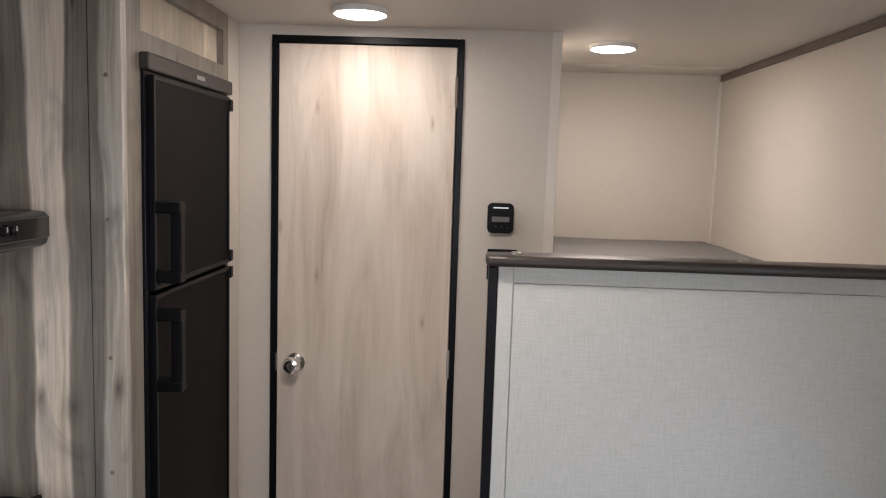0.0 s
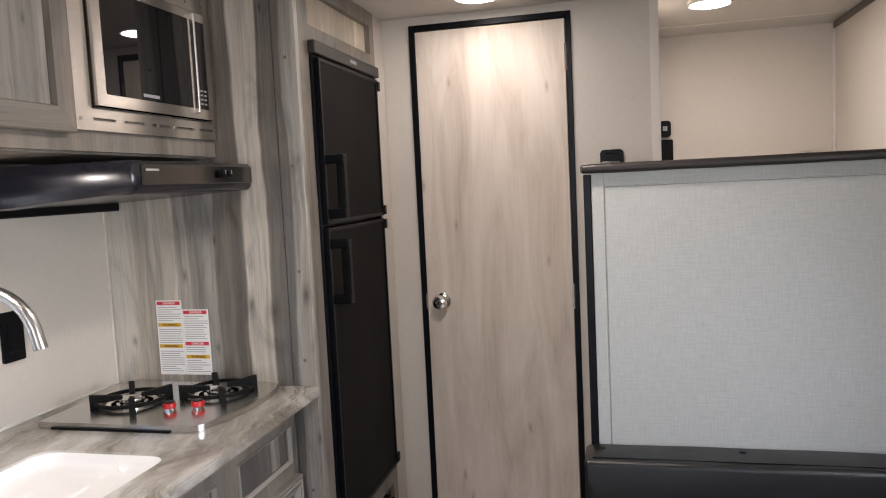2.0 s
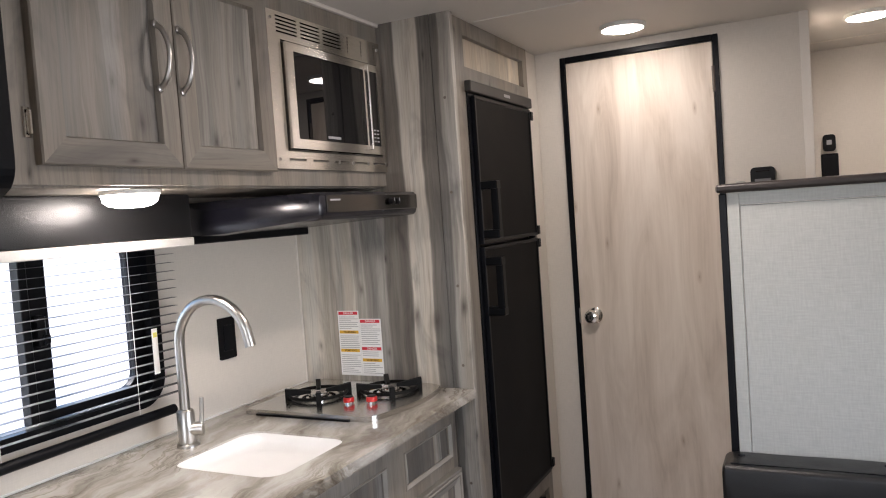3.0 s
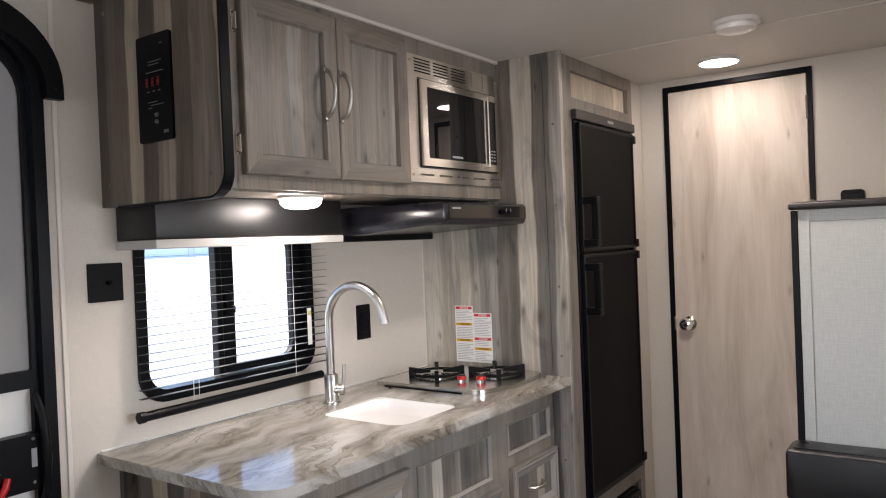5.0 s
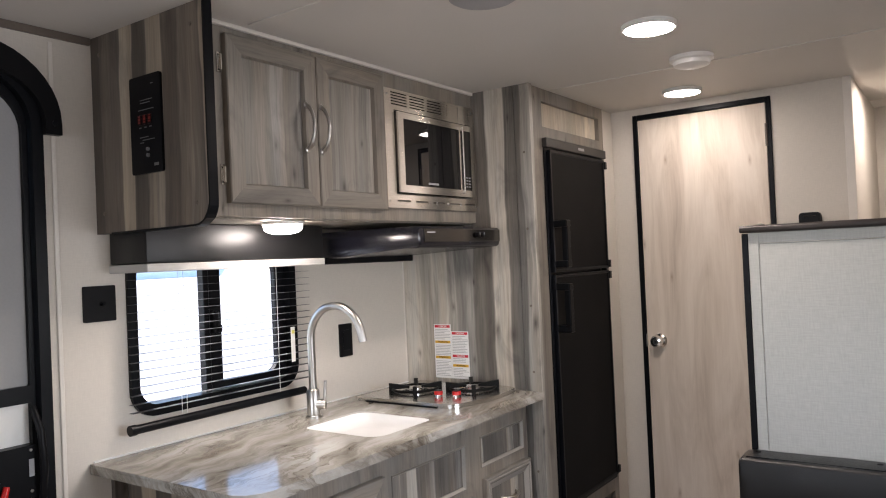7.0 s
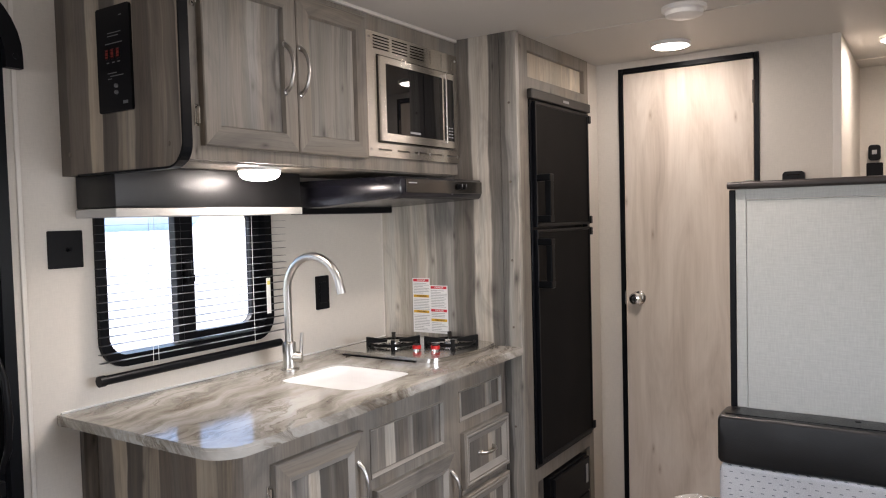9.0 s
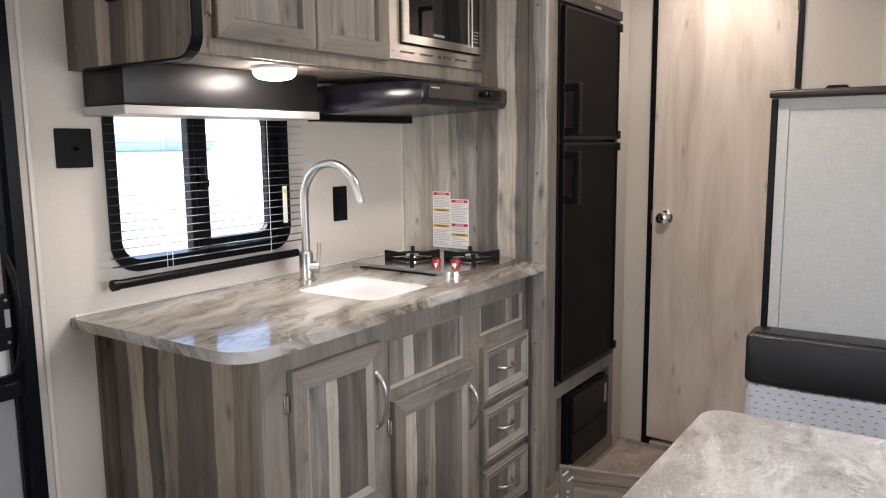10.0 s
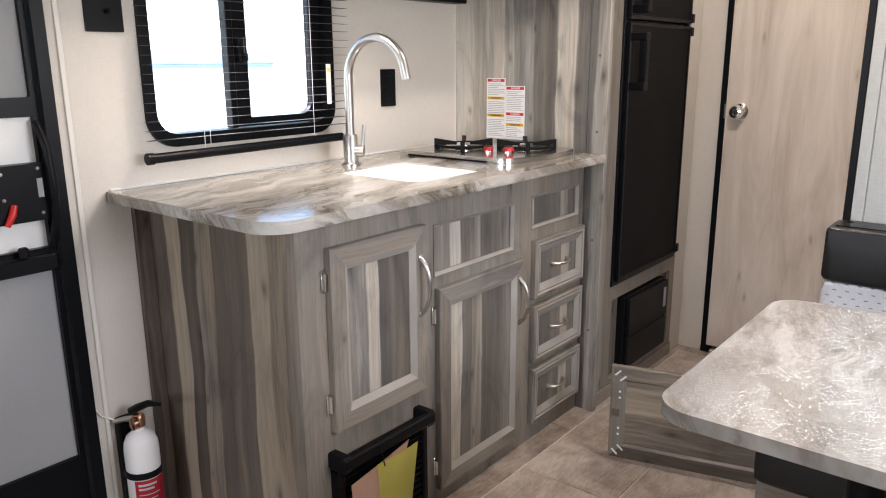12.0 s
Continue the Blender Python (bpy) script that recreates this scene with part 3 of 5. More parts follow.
# corner mouldings and ceiling trims
for name, args, mat, lab in (
        ("trim", (-0.60, -0.576, 2.209, DOORWALL - 0.001, 0, CEIL - 0.001), M_WALL, "greige filler strip between fridge cabinet and wall"),
        ("trim", (NICHE - 0.028, NICHE + 0.002, DOORWALL - 0.004, DOORWALL, 0, CEIL), M_TRIMW, "pale corner moulding on the wall end"),
        ("trim", (RIGHT - 0.012, RIGHT, BACK - 0.012, BACK, 1.2, CEIL), M_TRIMW, "pale moulding in the alcove corner"),
        ("trim", (RIGHT - 0.01, RIGHT, REAR, BACK - 0.012, CEIL - 0.026, CEIL), M_BROWN, "dark brown trim strip under the ceiling"),
        ("trim", (LEFT, LEFT + 0.01, REAR, 0.205, CEIL - 0.02, CEIL), M_BROWN, "dark brown trim strip under the ceiling"),
        ("trim", (-0.808, -0.797, 0.2335, TOWER_Y - 0.0165, CEIL - 0.011, CEIL), M_TRIMW, "thin pale bead between wall cabinet and ceiling"),
        ("trim", (LEFT, LEFT + 0.004, 0.094, 0.106, 0, CEIL - 0.03), M_TRIMW, "wall panel joint strip beside the entry door"),
        ("trim", (LEFT, LEFT + 0.004, TOWER_Y - 0.024, TOWER_Y - 0.016, TOP, 1.45), M_TRIMW, "pale bead in the wall corner")):
    tagged(part(name, cube(*args, 0.0015), mat), lab, "trim", kind="structure")

# ---- bathroom door ----
d = thing("door_1", ((DX0 + DX1) / 2, DOORWALL, 0), "closed narrow bleached-oak door in a thin black frame", "door", kind="structure")
b = bmesh.new()
box(b, DX0, DX0 + 0.019, DOORWALL - 0.008, DOORWALL + 0.03, 0.0, DZ, 0.002)
box(b, DX1 - 0.019, DX1, DOORWALL - 0.008, DOORWALL + 0.03, 0.0, DZ, 0.002)
box(b, DX0 + 0.019, DX1 - 0.019, DOORWALL - 0.008, DOORWALL + 0.03, DZ - 0.021, DZ, 0.002)
box(b, DX0 - 0.001, DX0 + 0.036, DOORWALL - 0.01, DOORWALL + 0.03, 0.0, 0.022, 0.002)
part("door_frame", b, M_BLACKF, d)
slab = part("door_leaf", cube(DX0 + 0.021, DX1 - 0.021, DOORWALL - 0.004, DOORWALL + 0.028, 0.03, DZ - 0.024, 0.002), M_DOORWOOD, d, "bleached oak door leaf")
part("threshold", cube(DX0 + 0.036, DX1 - 0.02, DOORWALL - 0.004, DOORWALL + 0.03, 0.0, 0.012, 0.002), M_TRIMW, d)
kx, kz = -0.398, 1.008
b = bmesh.new()
lathe(b, [(0.031, 0), (0.031, -0.004), (0.026, -0.009), (0.013, -0.012), (0.013, -0.026), (0.021, -0.032), (0.0265, -0.042), (0.0265, -0.052), (0.021, -0.06), (0.012, -0.062), (0.011, -0.06), (0.0, -0.06)], (kx, DOORWALL - 0.004, kz), "y", 28)
part("door_knob", b, M_CHROME, slab, "satin nickel round door knob", True)
part("keyhole", cube(kx - 0.0015, kx + 0.0015, DOORWALL - 0.067, DOORWALL - 0.063, kz - 0.006, kz + 0.006), M_BLACK, slab)
part("strike_plate", cube(DX0 + 0.018, DX0 + 0.0235, DOORWALL - 0.011, DOORWALL - 0.003, kz - 0.028, kz + 0.028, 0.001), M_NICKEL, d)
for z in (1.845, 1.02, 0.16):
    b = bmesh.new()
    tube(b, [(DX1 - 0.0195, DOORWALL - 0.011, z - 0.045), (DX1 - 0.0195, DOORWALL - 0.011, z + 0.045)], 0.005, 8)
    part("hinge", b, M_BROWN if z > 1.5 else M_NICKEL, d, "small door hinge", True)

# ---- window with blind ----
wy0, wy1, wz0, wz1 = WIN
w = thing("window_1", (LEFT, (wy0 + wy1) / 2, wz0), "sliding unseen window with rounded black frame", "window", kind="structure")
b = plate(bmesh.new(), "x", corner_loop(wy0, wy1, wz0, wz1, 0.075, 8), [corner_loop(wy0 + 0.026, wy1 - 0.03, wz0 + 0.032, wz1 - 0.03, 0.055, 8)], LEFT - 0.045, LEFT + 0.012)
part("window_frame", b, M_BLACKF, w)
b = plate(bmesh.new(), "x", corner_loop(wy0 + 0.28, wy1 - 0.032, wz0 + 0.034, wz1 - 0.032, (0.005, 0.05, 0.05, 0.005), 6), [corner_loop(wy0 + 0.324, wy1 - 0.072, wz0 + 0.058, wz1 - 0.052, (0.005, 0.04, 0.04, 0.005), 6)], LEFT - 0.034, LEFT - 0.012)
part("sash", b, M_BLACKF, w)
b = cube(LEFT - 0.036, LEFT - 0.006, wy0 + 0.258, wy0 + 0.278, wz0 + 0.033, wz1 - 0.03, 0.002)
part("mullion", b, M_BLACKF, w)
for y0, y1, x in ((wy0 + 0.02, wy0 + 0.27, LEFT - 0.04), (wy0 + 0.31, wy1 - 0.06, LEFT - 0.024)):
    p = part("pane", cube(x, x + 0.003, y0, y1, wz0 + 0.03, wz1 - 0.03), M_GLASS, w)
    p.visible_shadow = False
b = bmesh.new()
box(b, LEFT - 0.012, LEFT + 0.006, wy0 + 0.285, wy0 + 0.305, 1.205, 1.275, 0.003)
box(b, LEFT - 0.008, LEFT + 0.014, wy0 + 0.295, wy0 + 0.31, 1.21, 1.232, 0.003)
part("latch", b, M_BLACK, w)

bl = thing("window_blind", (LEFT + 0.03, 0.57, 1.41), "open thin-slatted grey mini blind with black bottom rail", "blind")
rng = random.Random(5)
b0 = cube(LEFT + 0.018, LEFT + 0.036, 0.272, 0.945, -0.0004, 0.0004)
slat_me = None
for i in range(18):
    z = 1.405 - i * 0.0225
    if slat_me is None:
        s = part("slat", b0, M_SLAT, bl)
        slat_me = s.data
    else:
        s = new("slat", slat_me)
        s.parent, s.matrix_parent_inverse = bl, Matrix.Translation(-bl.location)
    s.location = (0, 0, z)
    s.rotation_euler = (rng.uniform(-0.0015, 0.0015), 0, 0)
b = tube(bmesh.new(), [(LEFT + 0.045, 0.262, 0.981), (LEFT + 0.045, 0.895, 0.985)], 0.0125, 12)
part("bottom_rail", b, M_BLACKF, bl, "black tubular bottom rail", True)
b = bmesh.new()
lathe(b, [(0.0145, -0.004), (0.0145, 0.012), (0.010, 0.014)], (LEFT + 0.045, 0.258, 0.981), "y", 14)
part("end_cap", b, M_BLACK, bl)
for y in (0.42, 0.437, 0.79):
    part("ladder_cord", tube(bmesh.new(), [(LEFT + 0.042, y, 0.99), (LEFT + 0.042, y + 0.002, 1.42)], 0.0008, 5), M_WHITE, bl)
b = cube(LEFT + 0.042, LEFT + 0.0435, 0.845, 0.862, 1.085, 1.20)
tag = part("tag", b, M_PAPER, bl, "white paper tag with yellow dot")
part("dot", cube(LEFT + 0.0436, LEFT + 0.0442, 0.848, 0.86, 1.178, 1.19), M_YELLOWP, tag)

# both windows are out of view; the rear one is added for fill light
for name, axis, dims, d0, d1, where in (("window_2", "x", WEST_TWIN, RIGHT + 0.045, RIGHT - 0.012, (RIGHT, 0.5, 1.01)), ("added_rear_window", "y", SOUTH, REAR - 0.045, REAR + 0.012, (0, REAR, 0.98))):
    wi = thing(name, where, "unseen window with rounded black frame", "window", kind="structure")
    u0, u1, v0, v1 = dims
    part("window_frame", plate(bmesh.new(), axis, corner_loop(u0 - 0.012, u1 + 0.012, v0 - 0.012, v1 + 0.012, 0.07, 8), [corner_loop(u0 + 0.02, u1 - 0.02, v0 + 0.02, v1 - 0.02, 0.05, 8)], d0, d1), M_BLACKF, wi)

# ---- valance under the wall cabinet ----
v = thing("valance", (-1.05, 0.56, 1.40), "black padded vinyl valance with white lower edge", "valance")
b = bmesh.new()
box(b, LEFT, -1.0, 0.242, 0.885, 1.425, 1.5295, 0.006, 2)
part("cover", b, M_LEATHER, v, "black padded vinyl", True)
part("lower_edge", cube(LEFT, -0.996, 0.239, 0.885, 1.402, 1.424, 0.002), M_EDGE, v, "white lower edge")

# ---- entry door ----
e = thing("door_2", (LEFT, -0.29, 0), "entry screen door with black frame and grey mesh", "door", kind="structure")
out = corner_loop(-0.66, 0.07, 0.0, 1.945, (0.01, 0.01, 0.17, 0.17), 10)
inn = corner_loop(-0.615, 0.042, 0.06, 1.905, (0.01, 0.01, 0.135, 0.135), 10)
part("door_frame", plate(bmesh.new(), "x", out, [inn], LEFT - 0.05, LEFT + 0.014), M_BLACKF, e)
b = plate(bmesh.new(), "x", corner_loop(-0.613, 0.04, 0.062, 1.903, (0.01, 0.01, 0.133, 0.133), 10),
          [corner_loop(-0.585, 0.027, 1.137, 1.87, (0.005, 0.005, 0.11, 0.11), 8), rect(-0.585, 0.027, 0.802, 1.095), rect(-0.585, 0.027, 0.27, 0.755)], LEFT - 0.03, LEFT - 0.006)
sd = part("screen_door", b, M_BLACKF, e, "black framed screen door")
for z0, z1 in ((1.13, 1.875), (0.26, 0.76)):
    part("mesh", cube(LEFT - 0.021, LEFT - 0.019, -0.59, 0.03, z0, z1), M_SCREEN, sd, "grey insect mesh")
part("slide_panel", cube(LEFT - 0.026, LEFT - 0.022, -0.59, 0.03, 0.80, 1.10), M_WHITE, sd, "white sliding panel")
lock = part("latch_box", plate(bmesh.new(), "x", corner_loop(-0.10, 0.036, 0.868, 0.995, 0.012), [], LEFT - 0.022, LEFT + 0.008), M_BLACK, sd, "black latch housing with red lever")
part("lever", tube(bmesh.new(), [(LEFT + 0.012, -0.045, 0.91), (LEFT + 0.016, -0.052, 0.89), (LEFT + 0.016, -0.066, 0.866)], [0.007, 0.008, 0.006], 10), M_RED, sd, "red latch lever", True)
for y, z in ((-0.062, 0.978), (-0.062, 0.922), (0.015, 0.984), (0.015, 0.885)):
    part("screw", lathe(bmesh.new(), [(0.004, 0), (0.004, 0.0015), (0.002, 0.0025)], (LEFT + 0.008, y, z), "x", 10), M_NICKEL, sd)
part("sticker", cube(LEFT + 0.008, LEFT + 0.009, 0.010, 0.022, 0.92, 0.962), M_GREYP, sd)
part("sticker", cube(LEFT + 0.008, LEFT + 0.009, -0.10, -0.078, 0.905, 0.985), M_PAPER, sd)
b = bmesh.new()
tube(b, [(LEFT - 0.002, 0.028, 1.085), (LEFT + 0.022, 0.034, 1.03), (LEFT + 0.03, 0.036, 0.94), (LEFT + 0.022, 0.034, 0.86), (LEFT - 0.002, 0.028, 0.805)], [0.008, 0.009, 0.01, 0.009, 0.008], 10)
part("pull_handle", b, M_BLACK, sd, "bowed black pull handle", True)
b = bmesh.new()
box(b, LEFT - 0.006, LEFT + 0.016, -0.59, 0.03, 0.752, 0.79, 0.004)
box(b, LEFT + 0.004, LEFT + 0.02, -0.05, -0.03, 0.788, 0.815, 0.004)
part("push_bar", b, M_BLACK, sd, "black push bar")
hd = thing("door_header", (LEFT, -0.29, 1.95), "black moulded arch trim over the entry door", "door trim")
arch = [(0.108, 1.757)] + [(-0.10 + 0.208 * math.cos(radians(a)), 1.785 + 0.19 * math.sin(radians(a))) for a in range(0, 91, 9)]
arch += [(-0.48 - 0.208 * math.sin(radians(a)), 1.785 + 0.19 * math.cos(radians(a))) for a in range(0, 91, 9)] + [(-0.688, 1.757)]
arch += [(-0.648, 1.757)] + [(-0.50 - 0.148 * math.cos(radians(a)), 1.78 + 0.125 * math.sin(radians(a))) for a in range(0, 91, 9)]
arch += [(-0.08 + 0.148 * math.sin(radians(a)), 1.78 + 0.125 * math.cos(radians(a))) for a in range(0, 91, 9)] + [(0.068, 1.757)]
part("arch", plate(bmesh.new(), "x", arch, [], LEFT + 0.015, LEFT + 0.035), M_BLACK, hd)
part("screw", lathe(bmesh.new(), [(0.007, 0), (0.007, 0.002), (0.004, 0.003)], (LEFT + 0.035, 0.09, 1.785), "x", 12), M_BLACKF, hd)


# ---- cabinets ----
def pull(bm, x, y0, z0, y1, z1, out=0.032, r=0.0048):
    """A bowed bar handle on a face at x, between two feet."""
    pts = []
    for i in range(13):
        k = i / 12
        bow = math.sin(math.pi * k) ** 0.55
        pts.append((x + out * bow, y0 + (y1 - y0) * k, z0 + (z1 - z0) * k))
    tube(bm, pts, [0.0062 - 0.0014 * math.sin(math.pi * i / 12) for i in range(13)], 10)
    for y, z in ((y0, z0), (y1, z1)):
        lathe(bm, [(0.0085, 0), (0.0085, 0.003), (0.006, 0.005)], (x, y, z), "x", 12)
    return bm


def cabinet_door(cab, name, y0, y1, z0, z1, x, thick, w, mat, handle, hinges, label, lip=0.016):
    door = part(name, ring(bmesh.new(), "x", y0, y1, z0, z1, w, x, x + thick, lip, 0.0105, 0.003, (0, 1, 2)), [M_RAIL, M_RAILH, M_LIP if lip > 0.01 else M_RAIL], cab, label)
    part("panel", cube(x + 0.002, x + thick - 0.0125, y0 + w - 0.004, y1 - w + 0.004, z0 + w - 0.004, z1 - w + 0.004), mat, door)
    if handle:
        part("handle", pull(bmesh.new(), x + thick, *handle), M_NICKEL, door, "satin nickel bow handle", True)
    for y, z in hinges:
        b = bmesh.new()
        box(b, x, x + 0.004, y - 0.012, y, z - 0.026, z + 0.026, 0.001)
        tube(b, [(x + 0.007, y - 0.004, z - 0.02), (x + 0.007, y - 0.004, z + 0.02)], 0.0045, 8)
        for q in (-0.03, 0.03):
            lathe(b, [(0.004, 0), (0.0035, 0.003)], (x + 0.001, y - 0.007, z + q * 0.62), "x", 8)
        part("hinge", b, M_CHROME, door, "small bright nickel hinge", True)
    return door


# wall cabinet
UX, UB = -0.808, 1.535
uc = thing("wall_cabinet", (-0.98, 0.86, UB), "weathered grey wood wall cabinet with two framed doors", "cabinet")
side = corner_loop(LEFT, -0.697, 1.508, CEIL, (0, 0.055, 0, 0), 8)
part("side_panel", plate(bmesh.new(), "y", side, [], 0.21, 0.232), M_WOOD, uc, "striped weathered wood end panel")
b = bmesh.new()
strip = [(u, v) for u, v in side[1:-1]]
prev = None
for u, v in [(-1.1, 1.508)] + strip[0:] + [(-0.697, CEIL)]:
    o = (u + (0.003 if v > 1.52 else 0.0), v - (0.003 if v < 1.56 else 0.0))
    cur = [b.verts.new((o[0], y, o[1])) for y in (0.2085, 0.2335)] + [b.verts.new((u - (0.002 if v > 1.52 else 0), y, v + (0.002 if v < 1.56 else 0))) for y in (0.2335, 0.2085)]
    if prev:
        for i in range(4):
            b.faces.new((prev[i], prev[(i + 1) % 4], cur[(i + 1) % 4], cur[i]))
    prev = cur
part("edge_band", b, M_BLACKF, uc, "black edge band")
b = plate(bmesh.new(), "x", rect(0.232, TOWER_Y - 0.016, UB, CEIL), [rect(0.38, 0.645, 1.60, 1.98), rect(0.667, 0.93, 1.60, 1.98), rect(1.03, 1.49, 1.63, 1.905)], UX - 0.018, UX)
part("face_frame", b, M_RAIL, uc, "grey wood face frame")
part("back", cube(LEFT, LEFT + 0.01, 0.232, TOWER_Y - 0.016, UB, CEIL), M_WOOD, uc)
part("bottom", cube(LEFT + 0.01, UX - 0.018, 0.232, TOWER_Y - 0.016, 1.53, UB + 0.012, 0.001), M_RAIL, uc)
cabinet_door(uc, "door", 0.347, 0.6645, 1.568, 2.0, UX + 0.001, 0.02, 0.052, M_UPPER, (0.618, 1.727, 0.618, 1.855), ((0.342, 1.64), (0.342, 1.925)), "grey wood cabinet door", 0.004)
cabinet_door(uc, "door", 0.6675, 0.968, 1.568, 2.0, UX + 0.001, 0.02, 0.052, M_UPPER, (0.678, 1.727, 0.678, 1.855), (), "grey wood cabinet door", 0.004)
for z in (1.56, 1.98):
    for x in (-1.13, -0.745):
        part("screw", lathe(bmesh.new(), [(0.006, 0), (0.005, -0.002)], (x, 0.21, z), "y", 10), M_BROWN, uc)

cp = thing("control_panel", (-0.925, 0.209, 1.65), "black monitor panel with red rocker switches on the cabinet end", "control panel")
px0, px1, pz0, pz1 = -0.988, -0.860, 1.646, 1.889
part("plate", plate(bmesh.new(), "y", corner_loop(px0, px1, pz0, pz1, 0.006, 3), [], 0.2095, 0.203), M_BLACK, cp)
for k in range(3):
    x = px0 + 0.035 + 0.021 * k
    sw = part("switch", cube(x, x + 0.015, 0.200, 0.203, 1.767, 1.791, 0.001), M_BLACKF, cp, "black rocker switch with red legend")
    for z0, z1 in ((1.771, 1.775), (1.777, 1.784), (1.786, 1.789)):
        part("legend", cube(x + 0.003, x + 0.012, 0.1994, 0.200, z0, z1), M_LED, sw, "red lit legend")
    part("mark", cube(x + 0.003, x + 0.012, 0.2022, 0.203, 1.759, 1.7615), M_MARK, cp)
for x0, x1, z in ((0.045, 0.095, 1.827), (0.045, 0.085, 1.82), (0.035, 0.1, 1.803), (0.04, 0.075, 1.735), (0.05, 0.10, 1.728), (0.04, 0.055, 1.722), (0.09, 0.1, 1.864)):
    part("mark", cube(px0 + x0, px0 + x1, 0.2022, 0.203, z, z + 0.0018), M_MARK, cp)
for z in (1.705, 1.69):
    part("knob", lathe(bmesh.new(), [(0.005, 0), (0.0045, -0.005)], (px0 + 0.073, 0.203, z), "y", 10), M_MARK, cp)
part("badge", cube(px0 + 0.095, px0 + 0.113, 0.2022, 0.203, 1.662, 1.669), M_MARK, cp)

UL = (-0.885, 0.605, 1.5295)
lamp_u = thing("under_cabinet_lamp", UL, "lit round puck lamp under the wall cabinet", "lamp")
part("rim", lathe(bmesh.new(), [(0.06, 0.0), (0.06, -0.008), (0.056, -0.010)], UL, "z", 32), M_WHITE, lamp_u, "", True)
part("lens", lathe(bmesh.new(), [(0.056, -0.009), (0.053, -0.022), (0.043, -0.03), (0.025, -0.034), (0.0, -0.035)], UL, "z", 32), M_LAMPU, lamp_u, "glowing domed lens", True)

# microwave
mw = thing("microwave", (-0.98, 1.26, 1.62), "stainless built-in microwave with dark glass door", "microwave")
mx = UX + 0.002
vents = [rect(1.015 + c * 0.1, 1.10 + c * 0.1, 1.916 + r * 0.0095, 1.9205 + r * 0.0095) for c in range(3) for r in range(5)]
dots = [rect(y - 0.003, y + 0.003, 1.915 + r * 0.0095, 1.9205 + r * 0.0095) for y in (1.335, 1.405, 1.475) for r in range(5)]
slots = [rect(1.03 + c * 0.1, 1.10 + c * 0.1, 1.598, 1.6035) for c in range(5)]
part("trim_kit", plate(bmesh.new(), "x", rect(0.98, 1.508, 1.577, 1.968), [rect(1.028, 1.488, 1.622, 1.9)] + vents + dots + slots, mx, mx + 0.008), M_STEEL, mw, "brushed steel trim with louvres")
part("louvre_backing", cube(mx - 0.03, mx - 0.028, 0.99, 1.50, 1.58, 1.965), M_BLACK, mw)
part("body", cube(mx - 0.30, mx - 0.002, 1.03, 1.486, 1.624, 1.898), M_BLACK, mw)
dr = part("door", plate(bmesh.new(), "x", rect(1.034, 1.482, 1.628, 1.894), [rect(1.062, 1.39, 1.653, 1.873), rect(1.406, 1.464, 1.653, 1.873)], mx, mx + 0.02), M_STEEL, mw, "brushed steel door surround")
part("door_glass", cube(mx + 0.006, mx + 0.0185, 1.06, 1.392, 1.651, 1.875), M_DARKGLASS, dr, "dark glass")
part("door_handle", cube(mx + 0.02, mx + 0.034, 1.394, 1.402, 1.64, 1.886, 0.002), M_STEEL, dr, "upright steel bar handle")
cpn = part("keypad", cube(mx + 0.004, mx + 0.018, 1.404, 1.466, 1.651, 1.875), M_DARKGLASS, mw, "dark keypad")
for r in range(4):
    for c in range(3):
        part("key", cube(mx + 0.018, mx + 0.0186, 1.412 + c * 0.017, 1.423 + c * 0.017, 1.665 + r * 0.011, 1.669 + r * 0.011), M_GREYP, cpn)
part("badge", cube(mx + 0.019, mx + 0.0195, 1.19, 1.25, 1.661, 1.668), M_GREYP, dr)
for y, z in ((0.995, 1.948), (1.495, 1.948), (0.992, 1.60), (1.5, 1.60), (1.25, 1.60), (1.32, 1.60), (1.4, 1.60)):
    part("screw", lathe(bmesh.new(), [(0.0045, 0), (0.004, 0.002)], (mx + 0.008, y, z), "x", 8), M_NICKEL, mw)

# range hood
rh = thing("range_hood", (-0.93, 1.24, 1.42), "black range hood under the wall cabinet", "range hood")
b = bmesh.new()
rows_ = []
for z, back, sink_ in ((1.441, 0.06, 0.03), (1.443, 0.016, 0.006), (1.450, 0.008, 0.0), (1.465, 0.003, -0.003), (1.485, 0.003, -0.003), (1.503, 0.003, 0.0), (1.511, 0.012, 0.006), (1.513, 0.03, 0.02)):
    front = -0.71 - back
    row = [(LEFT, 1.0 + sink_)]
    for i in range(15):
        xk = -1.1 + (front + 1.1) * i / 14
        row.append((xk, 0.99 + sink_ + 0.034 * max(0.0, (xk + 0.94) / 0.23) ** 2))
    ye = row[-1][1]
    row += [(front + 0.004, ye + 0.006), (front + 0.006, ye + 0.016), (front + 0.006, TOWER_Y - 0.017), (LEFT, TOWER_Y - 0.017)]
    drop = max(0.0, min(1.0, (1.465 - z) / 0.024)) * 0.02
    rows_.append([b.verts.new((xk, yk, z - drop * max(0.0, min(1.0, (-0.76 - xk) / 0.25)))) for xk, yk in row])
for p, q in zip(rows_, rows_[1:]):
    for i in range(len(p)):
        b.faces.new((p[i], p[(i + 1) % len(p)], q[(i + 1) % len(p)], q[i]))
b.faces.new(rows_[0])
b.faces.new(rows_[-1])
part("canopy", b, M_HOOD, rh, "glossy black sheet metal canopy", True)
part("skirt", cube(LEFT, -1.115, 1.005, TOWER_Y - 0.0175, 1.402, 1.428, 0.003), M_BLACK, rh, "matt black lower skirt")
